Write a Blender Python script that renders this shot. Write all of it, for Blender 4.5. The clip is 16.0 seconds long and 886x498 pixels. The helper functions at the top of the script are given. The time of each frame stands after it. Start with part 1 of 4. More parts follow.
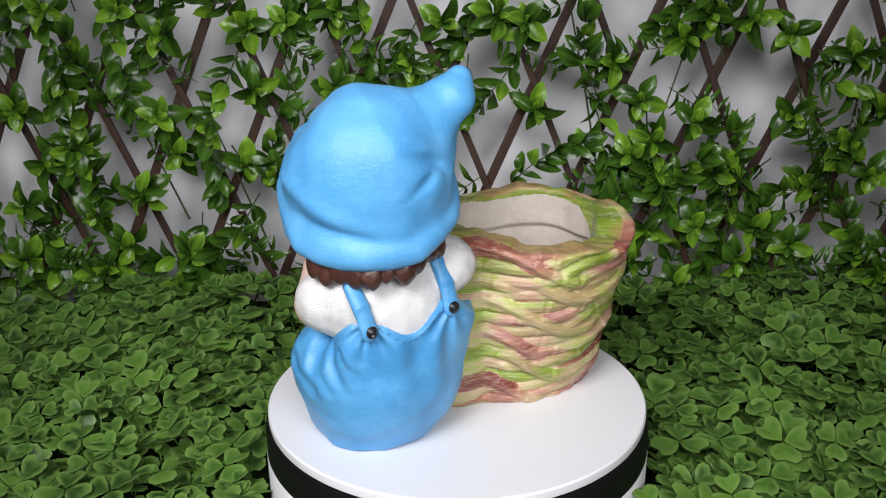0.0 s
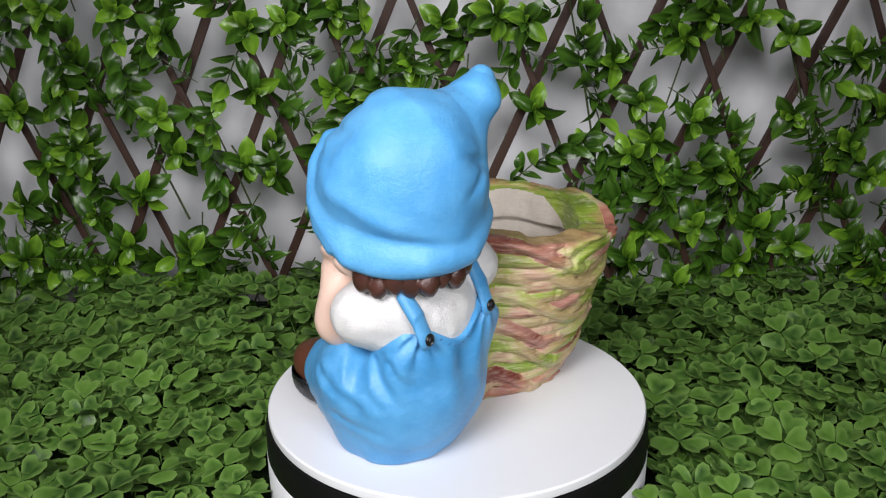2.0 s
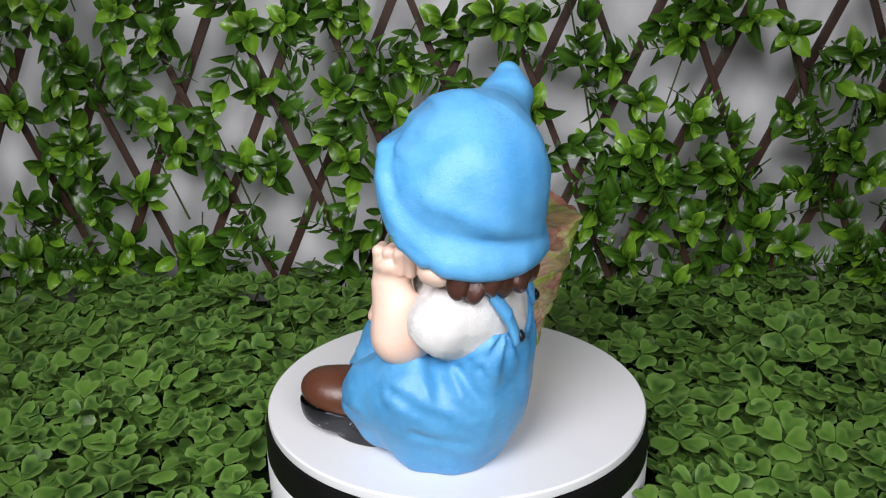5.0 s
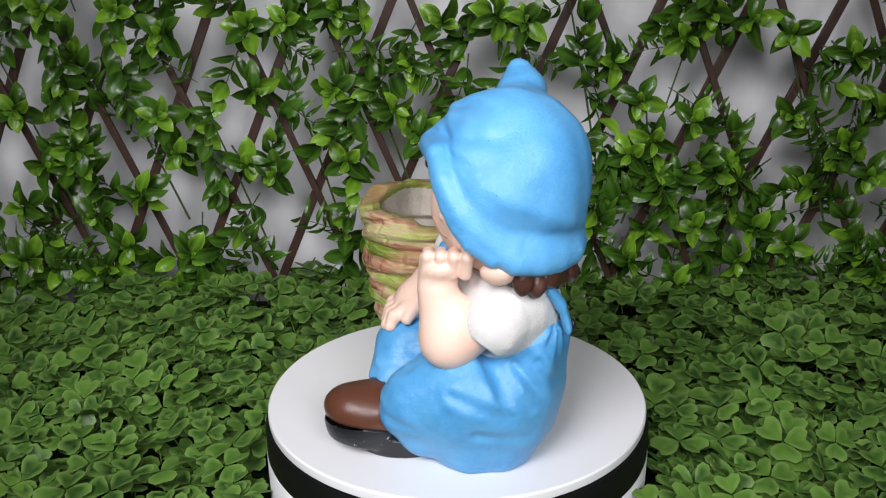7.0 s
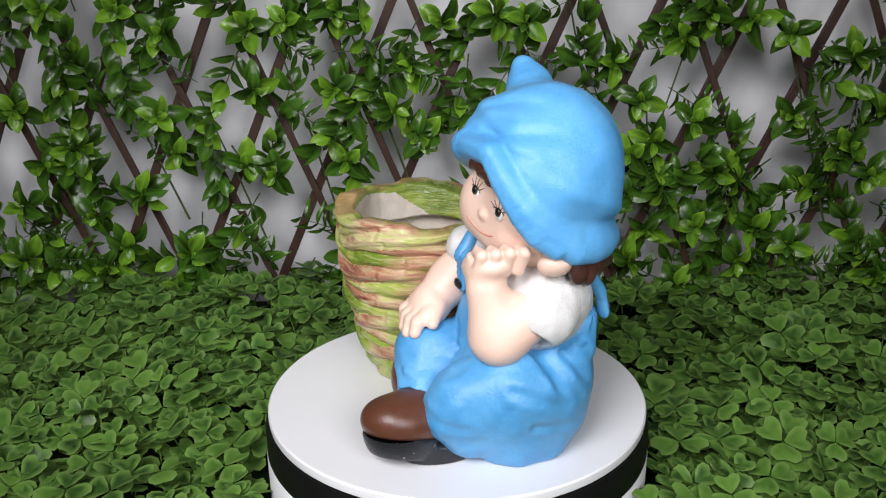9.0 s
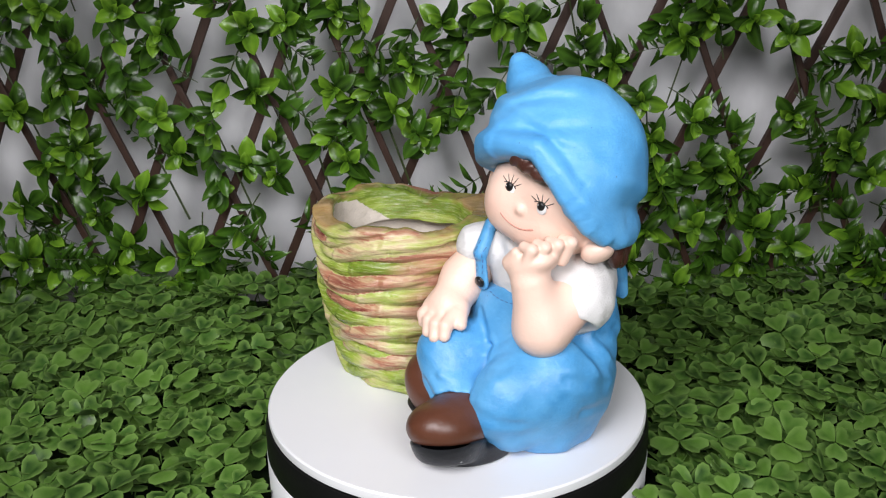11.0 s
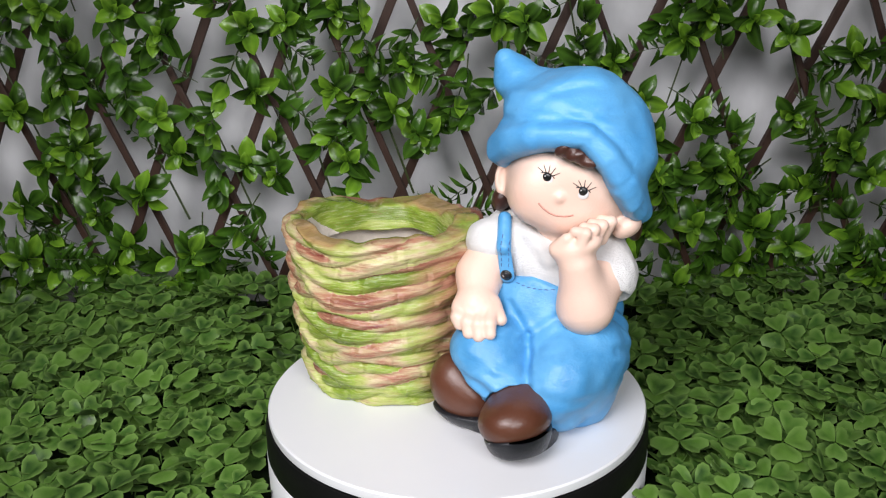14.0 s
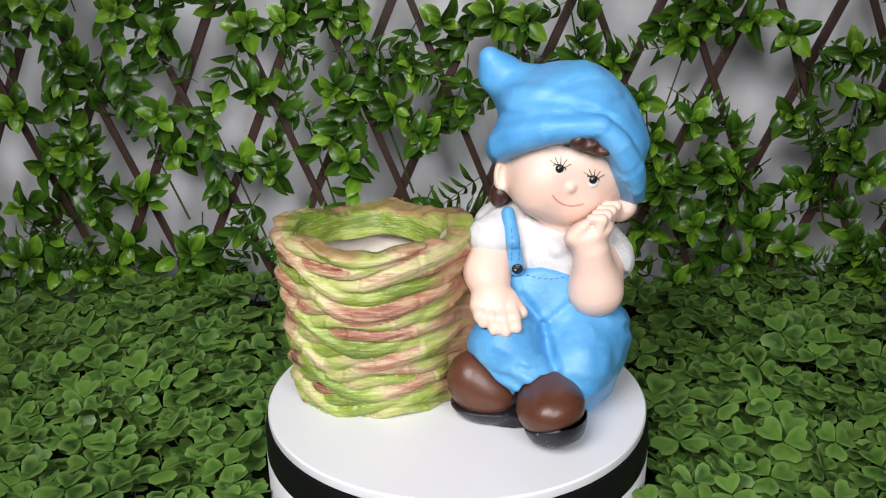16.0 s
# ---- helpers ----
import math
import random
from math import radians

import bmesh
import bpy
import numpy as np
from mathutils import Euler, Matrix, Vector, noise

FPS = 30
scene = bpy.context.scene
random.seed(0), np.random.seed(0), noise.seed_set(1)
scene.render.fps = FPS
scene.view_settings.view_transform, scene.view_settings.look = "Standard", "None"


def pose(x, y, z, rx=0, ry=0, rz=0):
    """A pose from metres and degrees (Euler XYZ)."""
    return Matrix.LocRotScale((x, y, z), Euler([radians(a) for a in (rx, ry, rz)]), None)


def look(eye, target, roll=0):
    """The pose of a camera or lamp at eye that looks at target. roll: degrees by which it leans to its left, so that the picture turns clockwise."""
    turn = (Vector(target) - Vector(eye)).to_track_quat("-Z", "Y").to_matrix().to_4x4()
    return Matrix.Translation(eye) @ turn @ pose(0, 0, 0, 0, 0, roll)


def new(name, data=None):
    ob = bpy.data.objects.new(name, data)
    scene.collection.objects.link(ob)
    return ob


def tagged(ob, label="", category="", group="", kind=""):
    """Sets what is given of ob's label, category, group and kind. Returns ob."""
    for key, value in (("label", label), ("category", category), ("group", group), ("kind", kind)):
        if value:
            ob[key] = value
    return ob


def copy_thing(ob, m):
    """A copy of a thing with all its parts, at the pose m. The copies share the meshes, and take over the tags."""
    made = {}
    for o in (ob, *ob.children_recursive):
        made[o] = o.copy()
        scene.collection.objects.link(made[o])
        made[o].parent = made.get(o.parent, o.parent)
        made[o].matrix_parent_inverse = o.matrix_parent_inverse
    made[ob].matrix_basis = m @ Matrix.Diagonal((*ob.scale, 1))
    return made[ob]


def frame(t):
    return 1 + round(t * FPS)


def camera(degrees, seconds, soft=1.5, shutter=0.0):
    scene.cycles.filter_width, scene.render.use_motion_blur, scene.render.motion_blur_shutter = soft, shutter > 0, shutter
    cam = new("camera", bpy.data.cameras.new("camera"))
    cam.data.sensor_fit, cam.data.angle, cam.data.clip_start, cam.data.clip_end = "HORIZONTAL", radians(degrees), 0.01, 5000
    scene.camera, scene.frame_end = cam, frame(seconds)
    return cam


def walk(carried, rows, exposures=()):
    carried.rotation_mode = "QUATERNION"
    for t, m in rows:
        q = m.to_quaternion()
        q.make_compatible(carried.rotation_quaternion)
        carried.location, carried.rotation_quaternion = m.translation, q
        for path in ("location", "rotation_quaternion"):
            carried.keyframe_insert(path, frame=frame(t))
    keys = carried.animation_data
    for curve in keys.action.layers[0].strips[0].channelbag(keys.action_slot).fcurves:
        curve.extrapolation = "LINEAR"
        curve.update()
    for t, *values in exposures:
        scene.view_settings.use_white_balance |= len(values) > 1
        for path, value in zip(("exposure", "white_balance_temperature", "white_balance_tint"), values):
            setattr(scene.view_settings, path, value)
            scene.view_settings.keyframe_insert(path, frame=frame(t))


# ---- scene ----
eye = look((0.0, -0.909, 0.4885), (-0.01364, 0.03243, 0.15157), -0.52)
cam = camera(50.0, 16.0, 1.2)
walk(cam, [(0.0, eye), (16.0, eye)])
TURN = 9.014  # degrees a second of the turntable


# ---- world and lamps ----
world = bpy.data.worlds.new("world")
scene.world = world
world.use_nodes = True
world.node_tree.nodes["Background"].inputs[0].default_value = (0.9, 0.95, 1.0, 1)
world.node_tree.nodes["Background"].inputs[1].default_value = 0.06


def softbox(name, place, aim, wide, high, watts, colour):
    lamp = bpy.data.lights.new(name, "AREA")
    lamp.shape, lamp.size, lamp.size_y, lamp.energy, lamp.color, lamp.spread = "RECTANGLE", wide, high, watts, colour, radians(58)
    ob = new(name, lamp)
    ob.matrix_world = look(place, aim)
    return ob


softbox("softbox_key", (-0.62, -1.40, 1.32), (-0.04, 0.04, 0.10), 1.0, 0.75, 5.6, (0.985, 0.962, 1.0))
softbox("softbox_second", (0.44, -1.52, 0.90), (-0.06, 0.04, 0.10), 0.8, 0.6, 2.4, (0.965, 0.958, 1.0))
scene.view_settings.exposure = 0.0


# ---- materials ----
def material(name, rough=0.5, metal=0.0, spec=0.5):
    m = bpy.data.materials.new(name)
    m.use_nodes = True
    b = m.node_tree.nodes["Principled BSDF"]
    b.inputs["Roughness"].default_value = rough
    b.inputs["Metallic"].default_value = metal
    b.inputs["Specular IOR Level"].default_value = spec
    return m, m.node_tree, b


def node(tree, kind, **sets):
    n = tree.nodes.new(kind)
    for k, v in sets.items():
        n.inputs[k.replace("_", " ")].default_value = v
    return n


def coords(tree, scale=(1, 1, 1)):
    c = tree.nodes.new("ShaderNodeTexCoord")
    m = node(tree, "ShaderNodeMapping", Scale=scale)
    tree.links.new(c.outputs["Object"], m.inputs["Vector"])
    return m.outputs["Vector"]


def noise_of(tree, vec, scale, detail=3.0, rough=0.55):
    n = node(tree, "ShaderNodeTexNoise", Scale=scale, Detail=detail, Roughness=rough)
    tree.links.new(vec, n.inputs["Vector"])
    return n.outputs["Fac"]


def ramp(tree, fac, *stops):
    r = tree.nodes.new("ShaderNodeValToRGB")
    e = r.color_ramp.elements
    while len(e) < len(stops):
        e.new(0.5)
    for i, (p, c) in enumerate(stops):
        e[i].position, e[i].color = p, (*c, 1)
    tree.links.new(fac, r.inputs["Fac"])
    return r.outputs["Color"]


def mix(tree, fac, a, b, how="MIX"):
    n = tree.nodes.new("ShaderNodeMix")
    n.data_type, n.blend_type = "RGBA", how
    for sock, v in ((n.inputs[0], fac), (n.inputs[6], a), (n.inputs[7], b)):
        if isinstance(v, (int, float)):
            sock.default_value = v
        elif isinstance(v, tuple):
            sock.default_value = (*v, 1)
        else:
            tree.links.new(v, sock)
    return n.outputs[2]


def bump(tree, bsdf, height, strength, distance):
    n = node(tree, "ShaderNodeBump", Strength=strength, Distance=distance)
    tree.links.new(height, n.inputs["Height"])
    tree.links.new(n.outputs["Normal"], bsdf.inputs["Normal"])


def painted(name, base, worn, rough=0.4, grain=90.0, relief=0.0012, speck=None, rare=0.745):
    """Brushed paint on cast resin: cloudy tone, brush marks, a few chips."""
    m, t, b = material(name, rough)
    v = coords(t)
    col = mix(t, ramp(t, noise_of(t, v, 16, 5, 0.6), (0.36, (0, 0, 0)), (0.64, (1, 1, 1))), base, worn)
    strokes = ramp(t, noise_of(t, coords(t, (1, 1.5, 2.2)), 75, 5, 0.7), (0.50, (0, 0, 0)), (0.70, (0.2, 0.2, 0.2)))
    col = mix(t, strokes, col, tuple(min(0.9, c * 1.3 + 0.01) for c in worn))
    if speck:
        chips = ramp(t, noise_of(t, v, 210, 3, 0.55), (0.0, (0, 0, 0)), (rare, (0, 0, 0)), (rare + 0.025, (1, 1, 1)))
        col = mix(t, chips, col, speck)
    t.links.new(col, b.inputs["Base Color"])
    lo, hi = noise_of(t, v, grain * 5, 4, 0.6), noise_of(t, v, grain * 0.9, 3)
    brush = noise_of(t, coords(t, (1, 1.3, 1.7)), grain * 1.8, 5, 0.75)
    both = mix(t, 0.45, mix(t, 0.5, lo, hi), brush)
    bump(t, b, both, 0.5, relief * 2.1)
    r = t.nodes.new("ShaderNodeMapRange")
    r.inputs["To Min"].default_value, r.inputs["To Max"].default_value = rough - 0.08, rough + 0.12
    t.links.new(hi, r.inputs["Value"])
    t.links.new(r.outputs[0], b.inputs["Roughness"])
    return m


HAT = painted("hat_paint", (0.082, 0.345, 0.69), (0.130, 0.425, 0.76), 0.38, speck=(0.05, 0.13, 0.3))
DENIM = painted("overall_paint", (0.058, 0.275, 0.56), (0.120, 0.385, 0.68), 0.36, 70, speck=(0.05, 0.13, 0.3))
SHIRT = painted("shirt_paint", (0.78, 0.77, 0.75), (0.70, 0.69, 0.68), 0.55, 150, 0.003)
HAIRM = painted("hair_paint", (0.030, 0.012, 0.009), (0.080, 0.032, 0.023), 0.28, 60)
SHOE = painted("shoe_paint", (0.085, 0.03, 0.016), (0.11, 0.04, 0.022), 0.33, 60, 0.0006)
SOLE = painted("sole_paint", (0.008, 0.008, 0.010), (0.015, 0.016, 0.02), 0.3, 80, speck=(0.45, 0.45, 0.43), rare=0.665)
BLACK = painted("black_paint", (0.006, 0.006, 0.006), (0.012, 0.012, 0.012), 0.3, 60, 0.0004)
EYEWHITE = painted("eye_white_paint", (0.8, 0.8, 0.8), (0.75, 0.75, 0.75), 0.35, 60, 0.0002)
MOUTH = painted("mouth_paint", (0.66, 0.32, 0.25), (0.6, 0.28, 0.21), 0.45, 60, 0.0002)
STITCH = painted("stitch_paint", (0.05, 0.12, 0.30), (0.06, 0.15, 0.34), 0.5, 60, 0.0002)
INNER = painted("basket_inside", (0.56, 0.50, 0.43), (0.68, 0.61, 0.53), 0.6, 60, 0.003)


def skin_material():
    m, t, b = material("skin_paint", 0.42)
    v = coords(t)
    col = mix(t, noise_of(t, v, 12, 3), (0.80, 0.555, 0.44), (0.84, 0.61, 0.50))
    for c, r in (((0.078, -0.03, 0.232), 0.020), ((0.146, -0.03, 0.212), 0.013), ((0.165, -0.01, 0.135), 0.022), ((0.03, -0.035, 0.13), 0.02)):
        d = t.nodes.new("ShaderNodeVectorMath")
        d.operation = "DISTANCE"
        d.inputs[1].default_value = c
        t.links.new(v, d.inputs[0])
        k = t.nodes.new("ShaderNodeMapRange")
        k.interpolation_type = "SMOOTHSTEP"
        for s, x in (("From Min", 0.0), ("From Max", r), ("To Min", 0.22), ("To Max", 0.0)):
            k.inputs[s].default_value = x
        t.links.new(d.outputs["Value"], k.inputs["Value"])
        col = mix(t, k.outputs[0], col, (0.84, 0.40, 0.31))
    t.links.new(col, b.inputs["Base Color"])
    b.inputs["Subsurface Weight"].default_value = 0.0
    bump(t, b, mix(t, 0.5, noise_of(t, v, 320, 4), noise_of(t, v, 110, 4)), 0.4, 0.0016)
    return m


def vine_material():
    """Green, cream and rose washes that run along the strands, over a resin gloss."""
    m, t, b = material("basket_paint", 0.27)
    a = t.nodes.new("ShaderNodeAttribute")
    a.attribute_name = "strand"
    streak = noise_of(t, coords(t, (1, 1, 7)), 26, 4, 0.6)
    cloud = noise_of(t, coords(t, (1, 1, 1.6)), 13, 3, 0.5)
    sum1 = t.nodes.new("ShaderNodeMath")
    sum1.operation = "MULTIPLY_ADD"
    sum1.inputs[1].default_value = 0.85
    t.links.new(streak, sum1.inputs[0])
    t.links.new(a.outputs["Fac"], sum1.inputs[2])
    sum2 = t.nodes.new("ShaderNodeMath")
    sum2.operation = "MULTIPLY_ADD"
    sum2.inputs[1].default_value = 1.1
    t.links.new(cloud, sum2.inputs[0])
    t.links.new(sum1.outputs[0], sum2.inputs[2])
    place = t.nodes.new("ShaderNodeMapRange")
    place.inputs["From Min"].default_value, place.inputs["From Max"].default_value = 0.76, 2.32
    t.links.new(sum2.outputs[0], place.inputs["Value"])
    col = ramp(t, place.outputs[0], (0.10, (0.14, 0.22, 0.020)), (0.30, (0.26, 0.36, 0.045)), (0.45, (0.42, 0.46, 0.13)), (0.54, (0.54, 0.45, 0.25)), (0.68, (0.40, 0.18, 0.11)), (0.84, (0.17, 0.035, 0.03)))
    fine = noise_of(t, coords(t, (1, 1, 11)), 60, 4, 0.65)
    col = mix(t, ramp(t, fine, (0.50, (0, 0, 0)), (0.72, (0.5, 0.5, 0.5))), col, (0.66, 0.60, 0.36))
    col = mix(t, ramp(t, fine, (0.30, (0.55, 0.55, 0.55)), (0.44, (0, 0, 0))), col, (0.22, 0.11, 0.05))
    rear = t.nodes.new("ShaderNodeAttribute")
    rear.attribute_name = "rosy"
    pink = ramp(t, noise_of(t, coords(t, (1, 1, 3)), 13, 3, 0.55), (0.46, (0, 0, 0)), (0.56, (1, 1, 1)))
    col = mix(t, mix(t, rear.outputs["Fac"], (0, 0, 0), pink), col, mix(t, fine, (0.30, 0.10, 0.08), (0.70, 0.44, 0.36)))
    lip = t.nodes.new("ShaderNodeAttribute")
    lip.attribute_name = "lip"
    edge = mix(t, lip.outputs["Fac"], (0, 0, 0), ramp(t, cloud, (0.46, (0.0, 0.0, 0.0)), (0.57, (0.65, 0.65, 0.65))))
    col = mix(t, edge, col, mix(t, fine, (0.28, 0.08, 0.06), (0.48, 0.24, 0.16)))
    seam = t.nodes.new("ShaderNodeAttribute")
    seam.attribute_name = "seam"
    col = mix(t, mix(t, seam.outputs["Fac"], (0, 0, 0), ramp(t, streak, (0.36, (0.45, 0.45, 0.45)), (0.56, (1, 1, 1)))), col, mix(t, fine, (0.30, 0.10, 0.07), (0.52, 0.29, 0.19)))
    t.links.new(col, b.inputs["Base Color"])
    bump(t, b, mix(t, 0.6, noise_of(t, coords(t, (1, 1, 2.6)), 90, 3), fine), 0.5, 0.003)
    return m


SKIN = skin_material()
VINE = vine_material()


def leaf_material(name, dark, mid, light, rough, edge=None, island=False, gloss=0.4, blot=0.7):
    m, t, b = material(name, rough)
    if island:
        g = t.nodes.new("ShaderNodeNewGeometry")
        rnd = g.outputs["Random Per Island"]
    else:
        g = t.nodes.new("ShaderNodeObjectInfo")
        rnd = g.outputs["Random"]
    v = coords(t)
    shift = t.nodes.new("ShaderNodeVectorMath")
    shift.operation = "MULTIPLY_ADD"
    shift.inputs[1].default_value = (7.0, 3.0, 5.0)
    t.links.new(rnd, shift.inputs[0])
    t.links.new(v, shift.inputs[2])
    w = shift.outputs["Vector"]
    col = ramp(t, rnd, (0.0, dark), (0.55, mid), (1.0, light))
    patch = noise_of(t, w, 42, 3)
    col = mix(t, ramp(t, patch, (0.50, (0, 0, 0)), (0.68, (0.55, 0.55, 0.55))), col, light)
    col = mix(t, ramp(t, patch, (0.34, (blot, blot, blot)), (0.48, (0, 0, 0))), col, dark)
    if edge:
        a = t.nodes.new("ShaderNodeAttribute")
        a.attribute_name = "rim"
        col = mix(t, a.outputs["Fac"], col, edge)
    t.links.new(col, b.inputs["Base Color"])
    b.inputs["Specular IOR Level"].default_value = gloss
    bump(t, b, noise_of(t, coords(t, (1, 4, 1)), 90, 3), 0.3, 0.001)
    return m


LEAF = leaf_material("ivy_leaf", (0.002, 0.006, 0.002), (0.006, 0.023, 0.003), (0.026, 0.080, 0.006), 0.24, (0.075, 0.175, 0.018), gloss=0.30)
FRESH = leaf_material("fresh_leaf", (0.007, 0.032, 0.004), (0.030, 0.098, 0.007), (0.105, 0.235, 0.014), 0.26, (0.20, 0.38, 0.03), gloss=0.30, blot=0.5)
CLOVER = leaf_material("clover_leaf", (0.006, 0.026, 0.004), (0.030, 0.086, 0.013), (0.098, 0.205, 0.028), 0.38, (0.15, 0.26, 0.06), gloss=0.24, blot=0.3)
CLOVERS = leaf_material("clover_leaf_mass", (0.006, 0.026, 0.004), (0.030, 0.086, 0.013), (0.098, 0.205, 0.028), 0.38, (0.15, 0.26, 0.06), True, 0.24, 0.3)


def simple(name, a, b2, scale, rough, relief=0.002, stretch=(1, 1, 1)):
    m, t, b = material(name, rough)
    v = coords(t, stretch)
    f = noise_of(t, v, scale, 5, 0.6)
    t.links.new(mix(t, f, a, b2), b.inputs["Base Color"])
    bump(t, b, noise_of(t, v, scale * 6, 4), 0.3, relief)
    return m


STEM = simple("ivy_stem", (0.03, 0.05, 0.012), (0.06, 0.08, 0.02), 80, 0.6)
LATH = simple("stained_wood", (0.022, 0.009, 0.005), (0.062, 0.027, 0.015), 60, 0.55, 0.002, (6, 6, 0.6))
# MAT: near-black backing, its colour carries the deep shade of the clover gaps
MAT = simple("gap_shade_backing", (0.004, 0.008, 0.003), (0.008, 0.015, 0.005), 40, 0.9)
FLOOR = simple("floor_concrete", (0.30, 0.30, 0.29), (0.38, 0.37, 0.36), 5, 0.7)
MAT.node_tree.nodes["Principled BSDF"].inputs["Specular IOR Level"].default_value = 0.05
# dark tone for the unseen enclosure, chosen to cut bounce and deepen shadows
LOW_BOUNCE = simple("low_bounce", (0.05, 0.05, 0.05), (0.07, 0.07, 0.07), 3, 0.8)
WHITE = simple("white_plastic", (0.79, 0.795, 0.81), (0.82, 0.825, 0.84), 12, 0.32, 0.0003)
RUBBER = simple("black_rubber", (0.003, 0.003, 0.003), (0.006, 0.006, 0.006), 30, 0.6, 0.0005)
RUBBER.node_tree.nodes["Principled BSDF"].inputs["Specular IOR Level"].default_value = 0.2


def backdrop_material():
    m, t, b = material("grey_render", 0.8)
    v = coords(t)
    n1 = noise_of(t, coords(t, (1, 1, 0.6)), 7, 4, 0.6)
    col = ramp(t, n1, (0.32, (0.68, 0.68, 0.69)), (0.50, (0.81, 0.81, 0.82)), (0.68, (0.87, 0.87, 0.88)))
    t.links.new(col, b.inputs["Base Color"])
    bump(t, b, noise_of(t, v, 40, 5), 0.3, 0.004)
    return m


GREY = backdrop_material()


# ---- mesh helpers ----
def link(name, verts, faces, mats, parent=None, index=None, smooth=True, label=""):
    me = bpy.data.meshes.new(name)
    me.from_pydata([tuple(v) for v in verts] if not isinstance(verts, np.ndarray) else verts.tolist(), [], faces if not isinstance(faces, np.ndarray) else faces.tolist())
    for m in mats:
        me.materials.append(m)
    if index is not None:
        me.polygons.foreach_set("material_index", np.asarray(index, dtype=np.int32))
    me.polygons.foreach_set("use_smooth", np.full(len(me.polygons), smooth))
    me.update()
    ob = new(name, me)
    ob.parent = parent
    return tagged(ob, label)


def part(name, bm, mat, parent=None, label="", smooth=False):
    me = bpy.data.meshes.new(name)
    bm.to_mesh(me)
    bm.free()
    me.materials.append(mat)
    if smooth:
        me.polygons.foreach_set("use_smooth", np.full(len(me.polygons), True))
    ob = new(name, me)
    ob.parent = parent
    return tagged(ob, label)


def box(x0, x1, y0, y1, z0, z1, bevel=0.0, m=None):
    bm = bmesh.new()
    bmesh.ops.create_cube(bm, size=1)
    for v in bm.verts:
        v.co = Vector((x0 + (v.co.x + 0.5) * (x1 - x0), y0 + (v.co.y + 0.5) * (y1 - y0), z0 + (v.co.z + 0.5) * (z1 - z0)))
    if bevel:
        bmesh.ops.bevel(bm, geom=bm.edges[:], offset=bevel, segments=2, affect="EDGES", profile=0.5)
    if m is not None:
        bm.transform(m)
    return bm


def lathe(profile, n=96):
    """A closed turned body from (radius, height) pairs; it starts and ends on the axis."""
    verts, faces = [], []
    k = len(profile)
    for i in range(n):
        a = 2 * math.pi * i / n
        verts += [(r * math.cos(a), r * math.sin(a), z) for r, z in profile]
    for i in range(n):
        j = (i + 1) % n
        faces += [(i * k + s, j * k + s, j * k + s + 1, i * k + s + 1) for s in range(k - 1)]
    bm = bmesh.new()
    vs = [bm.verts.new(v) for v in verts]
    for f in faces:
        bm.faces.new([vs[q] for q in f])
    bmesh.ops.remove_doubles(bm, verts=bm.verts[:], dist=1e-6)
    bmesh.ops.recalc_face_normals(bm, faces=bm.faces[:])
    return bm


# ---- the room ----
def structure(name, bm, mat, label, category):
    return tagged(part(name, bm, mat), label, category, kind="structure")


structure("floor", box(-1.8, 1.8, -2.4, 0.72, -0.22, -0.12), FLOOR, "plain grey concrete floor under the clover mat", "floor")
structure("wall_north", box(-1.8, 1.8, 0.60, 0.72, -0.12, 2.5), GREY, "mottled grey rendered wall behind the trellis", "wall")
# added out of view: three dark walls and a ceiling that limit bounce light
structure("wall_south", box(-1.8, 1.8, -2.4, -2.3, -0.12, 2.5), LOW_BOUNCE, "unseen dark grey wall added to keep bounce light low", "wall")
structure("wall_west", box(-1.8, -1.7, -2.3, 0.60, -0.12, 2.5), LOW_BOUNCE, "unseen dark grey wall added to keep bounce light low", "wall")
structure("wall_east", box(1.7, 1.8, -2.3, 0.60, -0.12, 2.5), LOW_BOUNCE, "unseen dark grey wall added to keep bounce light low", "wall")
structure("ceiling", box(-1.8, 1.8, -2.4, 0.72, 2.5, 2.6), LOW_BOUNCE, "unseen dark grey ceiling added to keep bounce light low", "ceiling")


# ---- turntable ----
def turntable():
    top = tagged(new("turntable"), "round white display turntable with a black band", "turntable")
    part("base", lathe([(0, -0.12), (0.198, -0.12), (0.203, -0.116), (0.204, -0.050), (0.202, -0.047), (0, -0.047)]), WHITE, top, "white plastic base", True)
    part("band", lathe([(0, -0.047), (0.2025, -0.047), (0.2035, -0.045), (0.2035, -0.020), (0.2015, -0.0115), (0, -0.0115)]), RUBBER, top, "black rubber band", True)
    disc = part("disc", lathe([(0, -0.0113), (0.197, -0.0113), (0.1995, -0.010), (0.2, -0.006), (0.1998, -0.0018), (0.1984, 0.0), (0, 0.0)], 160), WHITE, top, "white glossy turning disc", True)
    for ob in top.children:
        m = ob.data
        m.set_sharp_from_angle(angle=radians(35))
    return top, disc


TABLE, DISC = turntable()


